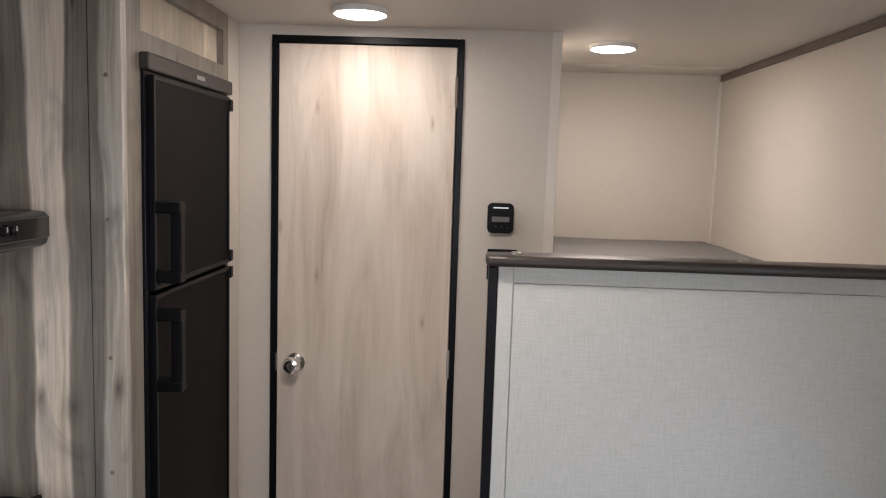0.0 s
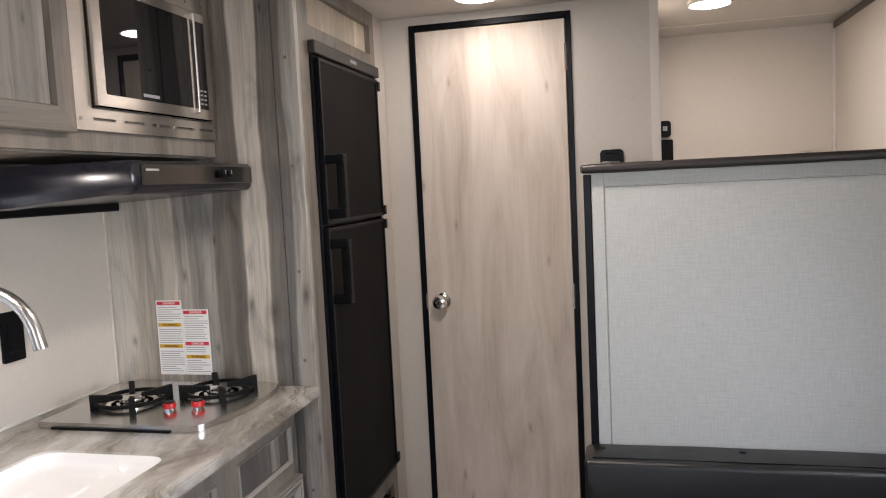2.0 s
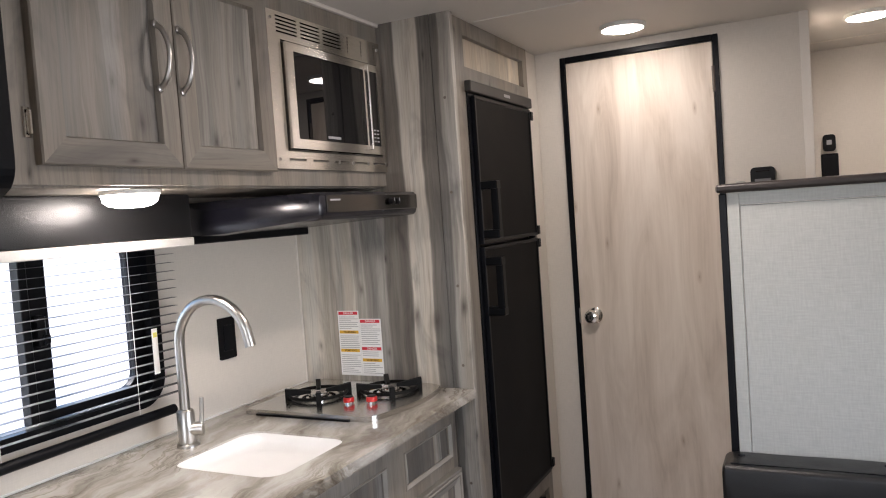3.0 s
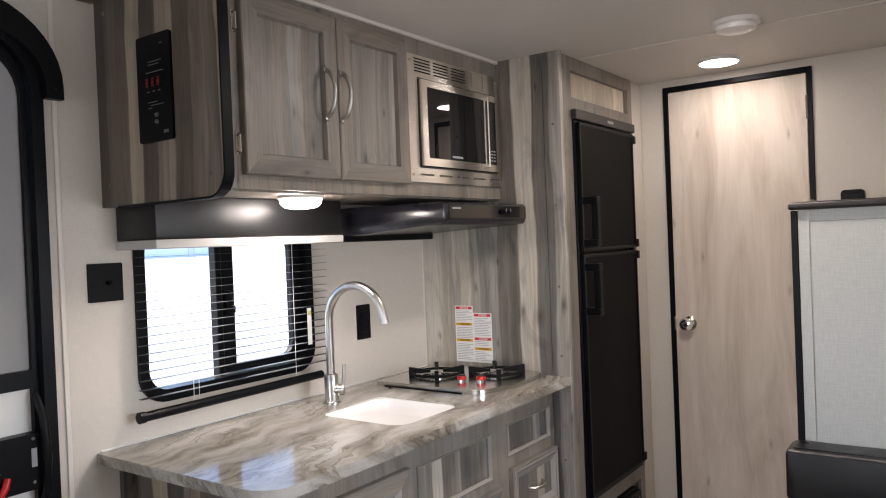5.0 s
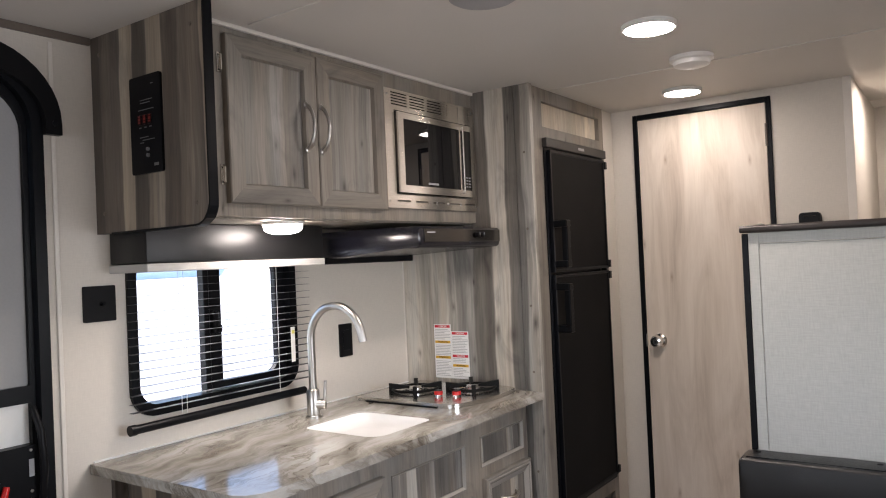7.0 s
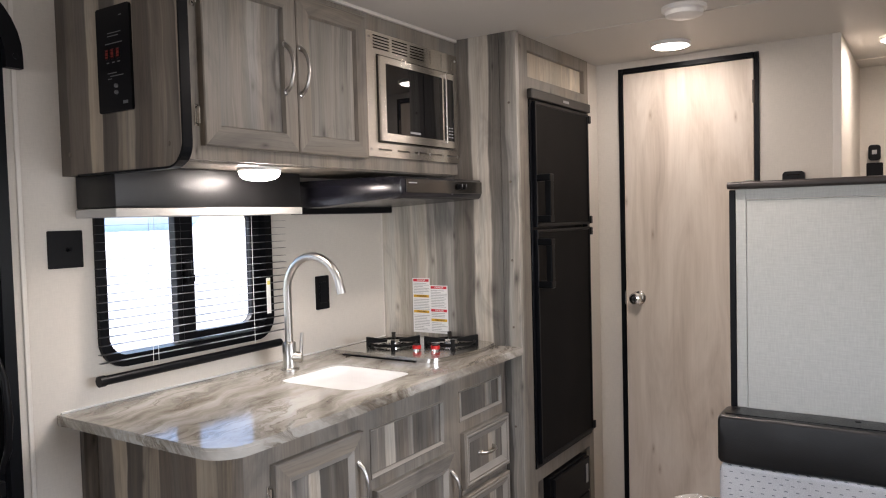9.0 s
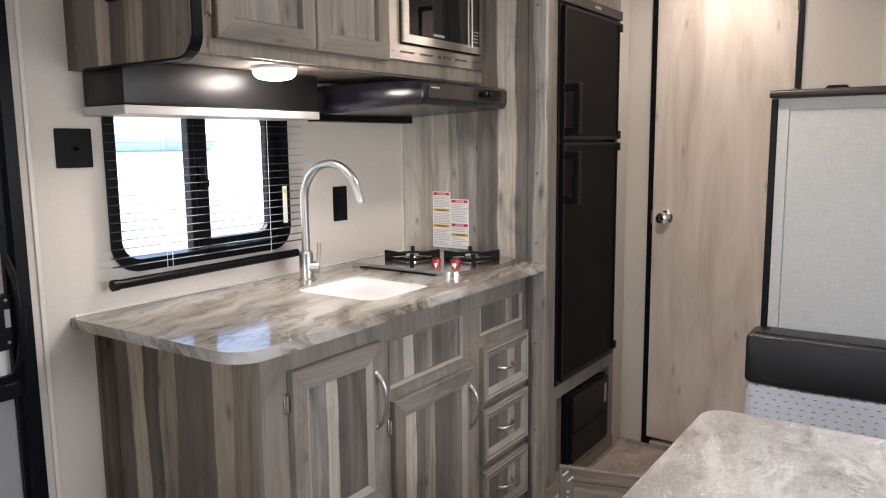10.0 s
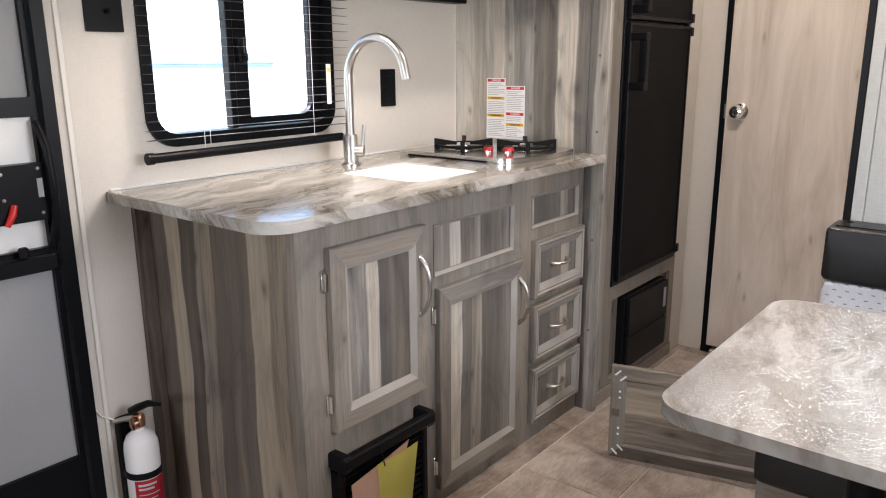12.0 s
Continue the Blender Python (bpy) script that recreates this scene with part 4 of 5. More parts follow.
part("front_panel", cube(-0.712, -0.703, 1.042, TOWER_Y - 0.02, 1.461, 1.504, 0.002), M_HOODSTRIP, rh, "dark brushed steel front strip")
part("badge", cube(-0.7032, -0.7026, 1.055, 1.10, 1.49, 1.4945), M_GREYP, rh)
for y in (1.35, 1.378):
    part("knob", lathe(bmesh.new(), [(0.010, 0), (0.009, 0.012), (0.004, 0.014)], (-0.703, y, 1.484), "x", 14), M_BLACK, rh)
    part("pointer", cube(-0.689, -0.688, y - 0.001, y + 0.001, 1.484, 1.493), M_GREYP, rh)

# base cabinet
BX, BY0, BY1 = -0.628, 0.262, TOWER_Y - 0.016
bc = thing("base_cabinet", (-0.9, 0.89, 0), "weathered grey wood kitchen base cabinet with doors and drawers", "cabinet")
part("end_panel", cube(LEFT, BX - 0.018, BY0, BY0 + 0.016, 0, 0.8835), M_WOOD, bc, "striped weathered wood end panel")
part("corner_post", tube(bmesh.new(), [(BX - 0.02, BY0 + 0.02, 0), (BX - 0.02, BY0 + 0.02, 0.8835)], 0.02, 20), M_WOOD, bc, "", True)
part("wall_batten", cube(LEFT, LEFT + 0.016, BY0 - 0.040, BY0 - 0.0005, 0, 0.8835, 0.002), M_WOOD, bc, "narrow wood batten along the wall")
b = plate(bmesh.new(), "x", rect(BY0 + 0.02, BY1, 0.0, 0.8835), [rect(0.735, 1.10, 0.665, 0.80), rect(1.197, 1.48, 0.71, 0.808), rect(0.37, 0.65, 0.06, 0.30)], BX - 0.018, BX)
part("face_frame", b, M_RAIL, bc, "grey wood face frame")
for y0, y1, z0, z1 in ((0.735, 1.10, 0.665, 0.80), (1.197, 1.48, 0.71, 0.808)):
    p = part("false_front", cube(BX - 0.016, BX - 0.011, y0 - 0.01, y1 + 0.01, z0 - 0.01, z1 + 0.01), M_PANEL, bc, "recessed striped false front")
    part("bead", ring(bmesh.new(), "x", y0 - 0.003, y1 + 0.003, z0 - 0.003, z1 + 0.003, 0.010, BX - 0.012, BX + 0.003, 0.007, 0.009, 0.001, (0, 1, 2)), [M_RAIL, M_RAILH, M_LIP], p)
cabinet_door(bc, "door", 0.362, 0.684, 0.377, 0.815, BX + 0.001, 0.02, 0.058, M_PANEL, (0.657, 0.59, 0.657, 0.735), ((0.36, 0.45), (0.36, 0.74)), "grey wood cabinet door")
cabinet_door(bc, "door", 0.735, 1.135, 0.05, 0.632, BX + 0.001, 0.02, 0.058, M_PANEL, (1.108, 0.44, 1.108, 0.575), ((0.733, 0.12), (0.733, 0.56)), "grey wood cabinet door")
for z0, z1 in ((0.487, 0.672), (0.277, 0.462), (0.065, 0.25)):
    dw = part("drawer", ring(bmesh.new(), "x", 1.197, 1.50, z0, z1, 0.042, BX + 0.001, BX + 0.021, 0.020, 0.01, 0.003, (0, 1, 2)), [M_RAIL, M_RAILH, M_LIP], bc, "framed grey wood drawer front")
    part("panel", cube(BX + 0.002, BX + 0.011, 1.233, 1.464, z0 + 0.036, z1 - 0.036), M_PANEL, dw)
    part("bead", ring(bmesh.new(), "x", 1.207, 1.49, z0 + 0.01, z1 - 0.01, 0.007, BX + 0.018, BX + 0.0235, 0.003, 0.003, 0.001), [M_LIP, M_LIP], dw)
    zc = (z0 + z1) / 2
    part("handle", pull(bmesh.new(), BX + 0.011, 1.302, zc, 1.395, zc, 0.03), M_NICKEL, dw, "satin nickel bow handle", True)
fg = thing("furnace_grille", (BX, 0.51, 0.05), "black louvred furnace grille in the cabinet base", "grille")
b = bmesh.new()
box(b, BX - 0.012, BX + 0.03, 0.352, 0.668, 0.276, 0.292, 0.004, 2)
box(b, BX + 0.034, BX + 0.056, 0.348, 0.672, 0.294, 0.326, 0.007, 3)
for y0 in (0.346, 0.644):
    box(b, BX - 0.012, BX + 0.053, y0, y0 + 0.028, 0.288, 0.330, 0.006, 3)
box(b, BX - 0.012, BX + 0.03, 0.352, 0.372, 0.04, 0.292, 0.004)
box(b, BX - 0.012, BX + 0.03, 0.648, 0.668, 0.04, 0.292, 0.004)
box(b, BX - 0.012, BX + 0.03, 0.352, 0.668, 0.03, 0.05, 0.004)
part("surround", b, M_BLACK, fg)
for i in range(13):
    z = 0.062 + i * 0.0178
    b = bmesh.new()
    vs = [b.verts.new(p) for y in (0.372, 0.648) for p in ((BX - 0.008, y, z + 0.01), (BX + 0.024, y, z - 0.002), (BX + 0.024, y, z + 0.001), (BX - 0.008, y, z + 0.013))]
    for q in ((0, 1, 5, 4), (1, 2, 6, 5), (2, 3, 7, 6), (3, 0, 4, 7), (0, 3, 2, 1), (4, 5, 6, 7)):
        b.faces.new([vs[k] for k in q])
    part("slat", b, M_BLACK, fg)


def sheet(name, cx, pts, mat, curl, label, category):
    """A hanging leaf of paper: corner list (y, z) clockwise from top left, bulging out by curl."""
    b = bmesh.new()
    n = 8
    grid = []
    for i in range(n + 1):
        row = []
        for j in range(n + 1):
            u, w = i / n, j / n
            y = (pts[0][0] * (1 - u) + pts[1][0] * u) * (1 - w) + (pts[3][0] * (1 - u) + pts[2][0] * u) * w
            z = (pts[0][1] * (1 - u) + pts[1][1] * u) * (1 - w) + (pts[3][1] * (1 - u) + pts[2][1] * u) * w
            row.append(b.verts.new((cx + curl * math.sin(math.pi * u) * (0.3 + w) + 0.01 * w * math.sin(5 * u), y, z)))
        grid.append(row)
    for i in range(n):
        for j in range(n):
            b.faces.new((grid[i][j], grid[i + 1][j], grid[i + 1][j + 1], grid[i][j + 1]))
    bmesh.ops.solidify(b, geom=b.faces[:], thickness=0.0006)
    return tagged(part(name, b, mat, None, "", True), label, category)


sheet("paper_tag", BX + 0.060, [(0.36, 0.262), (0.56, 0.296), (0.50, 0.12), (0.37, 0.09)], M_PINKP, 0.006, "salmon paper tag tied to the furnace grille", "paper tag")
sheet("paper_tag", BX + 0.067, [(0.44, 0.282), (0.585, 0.282), (0.56, 0.055), (0.45, 0.05)], M_YELLOWP, 0.014, "yellow paper tag tied to the furnace grille", "paper tag")
tagged(part("tie_string", tube(bmesh.new(), [(BX + 0.045, 0.455, 0.327), (BX + 0.058, 0.456, 0.32), (BX + 0.066, 0.460, 0.29), (BX + 0.074, 0.458, 0.272)], 0.0014, 6), M_BLACK), "thin black string holding the tags", "string")

# worktop with sink
CX0, CX1, CY0, CY1 = LEFT + 0.002, -0.552, 0.166, TOWER_Y - 0.018
SK = (-0.965, -0.655, 0.71, 0.995)
b = plate(bmesh.new(), "z", corner_loop(CX0, CX1, CY0, CY1, (0.0, 0.075, 0.0, 0.0), 10), [corner_loop(*SK, 0.05, 6)], TOP - 0.026, TOP)
bmesh.ops.bevel(b, geom=[ed for ed in b.edges if len(ed.link_faces) == 2 and ed.calc_face_angle() > 1.2 and abs(ed.verts[0].co.z - ed.verts[1].co.z) < 1e-4], offset=0.005, segments=2, affect="EDGES")
ct = thing("worktop", (-0.86, 0.84, TOP - 0.029), "glossy marbled grey-brown laminate worktop with rounded corner", "worktop")
part("surface", b, M_COUNTER, ct, "", True)
b = bmesh.new()
edge = [(u, v_) for u, v_ in corner_loop(CX0, CX1, CY0, CY1, (0.0, 0.075, 0.0, 0.0), 10)][:-1]
cols_ = []
for k, (u, v_) in enumerate(edge):
    p0, p1 = Vector(edge[max(0, k - 1)]), Vector(edge[min(len(edge) - 1, k + 1)])
    t_ = (p1 - p0).normalized()
    nrm = Vector((t_.y, -t_.x))
    cols_.append([b.verts.new((u + nrm.x * q, v_ + nrm.y * q, z)) for q, z in ((-0.002, TOP - 0.023), (0.0012, TOP - 0.022), (0.0012, TOP - 0.007), (-0.002, TOP - 0.006))])
for a, c in zip(cols_, cols_[1:]):
    for k in range(3):
        b.faces.new((a[k], a[k + 1], c[k + 1], c[k]))
part("edge_band", b, M_COUNTER, ct, "marbled front edge", True)
tagged(part("sealant_bead", cube(LEFT, LEFT + 0.005, CY0 + 0.01, CY1, TOP, TOP + 0.005, 0.001), M_WHITE), "thin white sealant bead along the worktop", "sealant")
sink = thing("sink", (-0.81, 0.85, TOP - 0.16), "white rectangular sink set in the worktop", "sink")
b = bmesh.new()
loops = []
for ins, z, r in ((-0.002, TOP - 0.004, 0.052), (0.002, TOP - 0.006, 0.05), (0.008, TOP - 0.02, 0.05), (0.018, TOP - 0.034, 0.05), (0.045, TOP - 0.04, 0.04), (0.12, TOP - 0.042, 0.02)):
    loops.append([b.verts.new((u, w2, z)) for u, w2 in corner_loop(SK[0] + ins, SK[1] - ins, SK[2] + ins, SK[3] - ins, r, 6)])
for a, c in zip(loops, loops[1:]):
    for i in range(len(a)):
        b.faces.new((a[i], a[(i + 1) % len(a)], c[(i + 1) % len(a)], c[i]))
b.faces.new(loops[-1])
lo_ = [b.verts.new((v_.co.x, v_.co.y, TOP - 0.05)) for v_ in loops[0]]
for i in range(len(lo_)):
    b.faces.new((loops[0][i], lo_[i], lo_[(i + 1) % len(lo_)], loops[0][(i + 1) % len(lo_)]))
b.faces.new(lo_)
part("basin", b, M_SINK, sink, "white acrylic basin", True)

fc = thing("faucet", (-1.035, 0.845, TOP), "brushed nickel gooseneck kitchen faucet with side lever", "faucet")
part("base", lathe(bmesh.new(), [(0.027, 0), (0.027, 0.006), (0.0215, 0.009), (0.0215, 0.085), (0.0185, 0.09), (0.0125, 0.092)], (-1.035, 0.845, TOP), "z", 28), M_NICKEL, fc, "", True)
pts = [(-1.035, 0.845, TOP + 0.09), (-1.035, 0.845, TOP + 0.17), (-1.035, 0.845, 1.165)]
for a in range(10, 175, 11):
    pts.append((-0.934 - 0.101 * math.cos(radians(a)), 0.845 + 0.02 * (a / 180), 1.17 + 0.101 * math.sin(radians(a))))
pts.append((-0.829, 0.866, 1.158))
part("spout", tube(bmesh.new(), pts, [0.0125] * (len(pts) - 3) + [0.0127, 0.013, 0.0132], 16), M_NICKEL, fc, "tall curved spout", True)
b = bmesh.new()
tube(b, [(-1.03, 0.845, TOP + 0.042), (-1.0, 0.865, TOP + 0.042)], 0.017, 16)
part("valve", b, M_NICKEL, fc, "", True)
part("lever", tube(bmesh.new(), [(-1.003, 0.861, TOP + 0.045), (-1.0, 0.863, TOP + 0.075), (-0.998, 0.865, TOP + 0.118)], [0.006, 0.0055, 0.005], 10), M_NICKEL, fc, "thin upright lever", True)

# cooktop
ck = thing("cooktop", (-0.88, 1.3, TOP), "stainless two-burner gas cooktop with red knobs", "cooktop")
outline = [(-1.09, 1.12), (-1.09, 1.497), (-0.70, 1.497), (-0.675, 1.49)]
for i in range(9):
    k = i / 8
    outline.append((-0.665 + 0.034 * math.sin(math.pi * (0.15 + 0.85 * k)), 1.475 - 0.315 * k))
outline += [(-0.672, 1.135), (-0.69, 1.122), (-0.72, 1.118)]
b = plate(bmesh.new(), "z", outline[::-1], [], TOP + 0.001, TOP + 0.016)
bmesh.ops.bevel(b, geom=[ed for ed in b.edges if len(ed.link_faces) == 2 and ed.calc_face_angle() > 1.2 and min(v_.co.z for v_ in ed.verts) > TOP + 0.012], offset=0.010, segments=4, affect="EDGES")
part("steel_top", b, M_STEELT, ck, "brushed steel hob top", True)
part("seal", cube(-1.05, -0.74, 1.114, 1.13, TOP + 0.0005, TOP + 0.006), M_BLACK, ck)
for bx, by in ((-0.96, 1.29), (-0.775, 1.388)):
    z = TOP + 0.016
    bn = part("burner", lathe(bmesh.new(), [(0.062, 0), (0.06, 0.002), (0.045, -0.001), (0.03, 0.001), (0.03, 0.012), (0.024, 0.016), (0.0, 0.018)], (bx, by, z), "z", 28), M_CHROME, ck, "chrome burner bowl and cap", True)
    for k in range(4):
        a = radians(36 + 90 * k)
        c, s_ = math.cos(a), math.sin(a)
        b = bmesh.new()
        for r0, r1, lo0, lo1, hi0, hi1 in ((0.022, 0.094, 0.011, 0.008, 0.020, 0.031), (0.078, 0.097, 0.0, 0.0, 0.028, 0.031)):
            q = [(r0, -0.005, lo0, hi0), (r1, -0.0075, lo1, hi1), (r1, 0.0075, lo1, hi1), (r0, 0.005, lo0, hi0)]
            lo = [b.verts.new((bx + c * r - s_ * t, by + s_ * r + c * t, z + h0)) for r, t, h0, h1 in q]
            hi = [b.verts.new((bx + c * r - s_ * t, by + s_ * r + c * t, z + h1)) for r, t, h0, h1 in q]
            b.faces.new(lo[::-1])
            b.faces.new(hi)
            for i in range(4):
                b.faces.new((lo[i], lo[(i + 1) % 4], hi[(i + 1) % 4], hi[i]))
        part("grate_arm", b, M_GRILLE, bn, "black cast iron grate arm")
    b = tube(bmesh.new(), [(bx + 0.083 * math.cos(radians(t)), by + 0.083 * math.sin(radians(t)), z + 0.009) for t in range(0, 361, 15)], 0.005, 8)
    part("grate_ring", b, M_GRILLE, bn, "black cast iron grate ring", True)
for bx, by in ((-0.815, 1.232), (-0.752, 1.252)):
    kb = part("knob", lathe(bmesh.new(), [(0.0155, 0.006), (0.0155, 0.016), (0.014, 0.0185), (0.0, 0.0185)], (bx, by, TOP + 0.016), "z", 22), M_RED, ck, "red knob with black top", True)
    part("knob_top", lathe(bmesh.new(), [(0.0125, 0.0187), (0.012, 0.0215), (0.0, 0.0215)], (bx, by, TOP + 0.016), "z", 20), M_BLACK, kb)
    part("knob_base", lathe(bmesh.new(), [(0.0125, 0.0), (0.0125, 0.0058)], (bx, by, TOP + 0.016), "z", 18), M_CHROME, kb)

# ---- fridge tower ----
tw = thing("fridge_cabinet", (-0.86, 1.93, 0), "tall weathered wood cabinet housing the fridge", "cabinet")
TX = -0.572
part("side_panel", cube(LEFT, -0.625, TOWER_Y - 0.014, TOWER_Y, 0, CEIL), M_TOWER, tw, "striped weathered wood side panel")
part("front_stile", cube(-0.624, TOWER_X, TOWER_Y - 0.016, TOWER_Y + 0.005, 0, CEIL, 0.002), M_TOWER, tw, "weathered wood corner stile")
FY0, FY1, FZ0, FZ1 = 1.632, 2.178, 0.43, 1.842
b = plate(bmesh.new(), "x", rect(TOWER_Y + 0.005, 2.208, 0, CEIL), [rect(FY0 + 0.01, FY1 - 0.01, FZ0 + 0.01, FZ1 - 0.01), rect(1.635, 2.165, 1.886, 1.982), rect(1.65, 2.165, 0.07, 0.375)], TX - 0.018, TX)
part("face_frame", b, M_RAIL, tw, "grey wood face frame")
tp = part("upper_panel", cube(TX - 0.024, TX - 0.0185, 1.62, 2.18, 1.87, 2.0), M_PALE, tw, "recessed pale wood panel")
part("lower_panel", cube(TX - 0.026, TX - 0.0185, 1.64, 2.175, 0.06, 0.385), M_PANEL, tw)
part("toe_board", cube(TX, TX + 0.006, TOWER_Y + 0.006, 2.208, 0, 0.05, 0.001), M_RAILH, tw)
for z in (0.3, 0.62, 0.98, 1.22, 1.5, 1.78):
    part("nail_head", lathe(bmesh.new(), [(0.0048, 0), (0.004, -0.0015), (0.0, -0.002)], (-0.588, TOWER_Y - 0.016, z), "y", 8), M_BROWN, tw)

fr = thing("fridge", (-0.8, 1.95, FZ0), "black two-door fridge with square loop handles", "fridge")
part("body", cube(-1.1, TX - 0.02, FY0 + 0.015, FY1 - 0.015, FZ0 + 0.015, FZ1 - 0.015), M_BLACK, fr)
b = ring(bmesh.new(), "x", FY0, FY1, FZ0, FZ1 - 0.036, 0.017, TX - 0.015, TX + 0.007, 0.003, 0.004, 0.001, (0, 0))
part("surround", b, M_BLACKF, fr)
b = cube(TX + 0.0, TX + 0.022, FY0 - 0.008, FY1 + 0.002, FZ1 - 0.036, FZ1, 0.003)
part("header", b, plain("dark_grey_header", (0.032, 0.030, 0.028), 0.4, var=0.1, bumps=0.05, spec=0.3), fr, "dark grey header strip with badge")
part("badge", cube(TX + 0.022, TX + 0.0228, 1.90, 1.955, FZ1 - 0.024, FZ1 - 0.014), M_GREYP, fr)
SPLIT = 1.33
for z0, z1 in ((FZ0 + 0.02, SPLIT - 0.006), (SPLIT + 0.006, FZ1 - 0.045)):
    fd = part("door", cube(TX - 0.006, TX + 0.017, FY0 + 0.02, FY1 - 0.02, z0, z1, 0.003, 2), M_FRIDGE, fr, "matt black fridge door")
    part("edge", ring(bmesh.new(), "x", FY0 + 0.019, FY1 - 0.019, z0 - 0.001, z1 + 0.001, 0.012, TX - 0.004, TX + 0.0205, 0.003, 0.003, 0.001, (0, 0)), M_BLACKF, fd)
    hz0, hz1 = (1.352, 1.53) if z0 > 1 else (1.108, 1.292)
    b = bmesh.new()
    for z2, z3 in ((hz1 - 0.026, hz1), (hz0, hz0 + 0.026)):
        box(b, TX + 0.014, TX + 0.074, FY0 + 0.020, FY0 + 0.056, z2, z3, 0.004, 2)
    box(b, TX + 0.050, TX + 0.074, FY0 + 0.024, FY0 + 0.052, hz0 + 0.02, hz1 - 0.02, 0.004, 2)
    part("handle", b, M_HANDLE, fd, "square black loop handle")
for z in (SPLIT + 0.024, SPLIT - 0.024, FZ1 - 0.065, FZ0 + 0.04):
    part("hinge", cube(TX + 0.005, TX + 0.024, FY1 - 0.02, FY1 + 0.003, z - 0.016, z + 0.016, 0.002), M_BLACK, fr)

bx_ = thing("power_converter", (TX, 1.93, 0.1), "black power converter box with hinged door under the fridge", "power box")
part("housing", cube(TX - 0.06, TX + 0.012, 1.735, 2.09, 0.085, 0.365, 0.003), M_BLACK, bx_)
pd = part("door", cube(TX + 0.0125, TX + 0.03, 1.74, 2.085, 0.215, 0.36, 0.004), M_BLACK, bx_, "black hinged cover")
part("door", cube(TX + 0.0125, TX + 0.028, 1.74, 2.085, 0.09, 0.211, 0.004), M_BLACK, bx_, "black lower cover")
part("latch", cube(TX + 0.03, TX + 0.034, 2.04, 2.06, 0.255, 0.335, 0.002), M_GREYP, pd)

# warning sheets on the tower side
ws = thing("warning_label", (-0.945, TOWER_Y - 0.015, 0.936), "white warning sheets with red and amber bands stuck above the cooktop", "warning label")
yy = TOWER_Y - 0.0145
FACE = Matrix.Translation((0, 0, 0)) @ Matrix(((1, 0, 0, 0), (0, 0, -1, 0), (0, 1, 0, 0), (0, 0, 0, 1)))
for x0, z0, z1, bands in ((-1.028, 0.937, 1.147, ((1.139, "r"), (1.078, "a"), (1.018, "a"))), (-0.947, 0.937, 1.121, ((1.113, "r"), (1.025, "r"), (0.988, "a")))):
    sh = part("sheet", cube(x0, x0 + 0.08, yy - 0.0012, yy, z0, z1), M_PAPER, ws, "white printed sheet")
    for zb, kind in bands:
        part("band", cube(x0 + 0.004, x0 + 0.076, yy - 0.0018, yy - 0.0012, zb - 0.005, zb + 0.005), M_REDP if kind == "r" else M_AMBER, sh)
        lettering("lettering", "DANGER" if kind == "r" else "WARNING", 0.0095, Matrix.Translation((x0 + 0.042, yy - 0.0021, zb)) @ FACE, M_PAPER if kind == "r" else M_BLACK, sh)
    z = z1 - 0.02
    while z > z0 + 0.006:
        if all(abs(z - zb) > 0.0095 for zb, _ in bands):
            wl = rng.choice((0.068, 0.072, 0.06, 0.045))
            part("print_line", cube(x0 + 0.005, x0 + 0.005 + wl, yy - 0.0016, yy - 0.0012, z - 0.0009, z + 0.0009), M_GREYP, sh)
        z -= 0.0062

# outlets and switches
o1 = thing("wall_outlet", (LEFT, 1.15, 1.07), "black rectangular wall outlet plate", "outlet")
part("plate", plate(bmesh.new(), "x", corner_loop(1.118, 1.184, 1.062, 1.182, 0.004, 3), [], LEFT, LEFT + 0.006), M_BLACK, o1)
part("socket", cube(LEFT + 0.006, LEFT + 0.0085, 1.134, 1.168, 1.085, 1.16, 0.001), M_BLACKF, o1)
o2 = thing("light_switch", (LEFT, 0.205, 1.28), "black square switch plate with small knob", "switch")
part("plate", plate(bmesh.new(), "x", corner_loop(0.162, 0.252, 1.277, 1.372, 0.003, 3), [], LEFT, LEFT + 0.006), M_BLACK, o2)
part("knob", tube(bmesh.new(), [(LEFT + 0.006, 0.212, 1.322), (LEFT + 0.018, 0.212, 1.325)], 0.005, 10), M_BLACKF, o2)
th = thing("thermostat", (0.22, DOORWALL, 1.435), "black rounded wall thermostat", "thermostat")
b = plate(bmesh.new(), "y", corner_loop(0.182, 0.26, 1.432, 1.522, 0.014, 5), [], DOORWALL, DOORWALL - 0.024)
part("housing", b, M_BLACK, th)
part("display", cube(0.195, 0.247, DOORWALL - 0.0255, DOORWALL - 0.024, 1.466, 1.482, 0.0005), M_MARK, th)
part("groove", cube(0.198, 0.244, DOORWALL - 0.0255, DOORWALL - 0.024, 1.506, 1.511, 0.0005), M_DARKGLASS, th)
for x in (0.203, 0.222, 0.237):
    part("button", cube(x, x + 0.008, DOORWALL - 0.026, DOORWALL - 0.024, 1.449, 1.455, 0.0005), M_DARKGLASS, th)
o3 = thing("wall_switch", (0.23, DOORWALL, 1.29), "black square switch plate under the thermostat", "switch")
part("plate", plate(bmesh.new(), "y", corner_loop(0.186, 0.275, 1.288, 1.382, 0.003, 3), [], DOORWALL, DOORWALL - 0.008), M_BLACK, o3)
part("rocker", cube(0.215, 0.246, DOORWALL - 0.012, DOORWALL - 0.008, 1.305, 1.365, 0.001), M_BLACKF, o3)
rl = thing("alcove_outlet", (0.44, BACK, 1.49), "black outlet plate with small reading lamp above", "outlet")
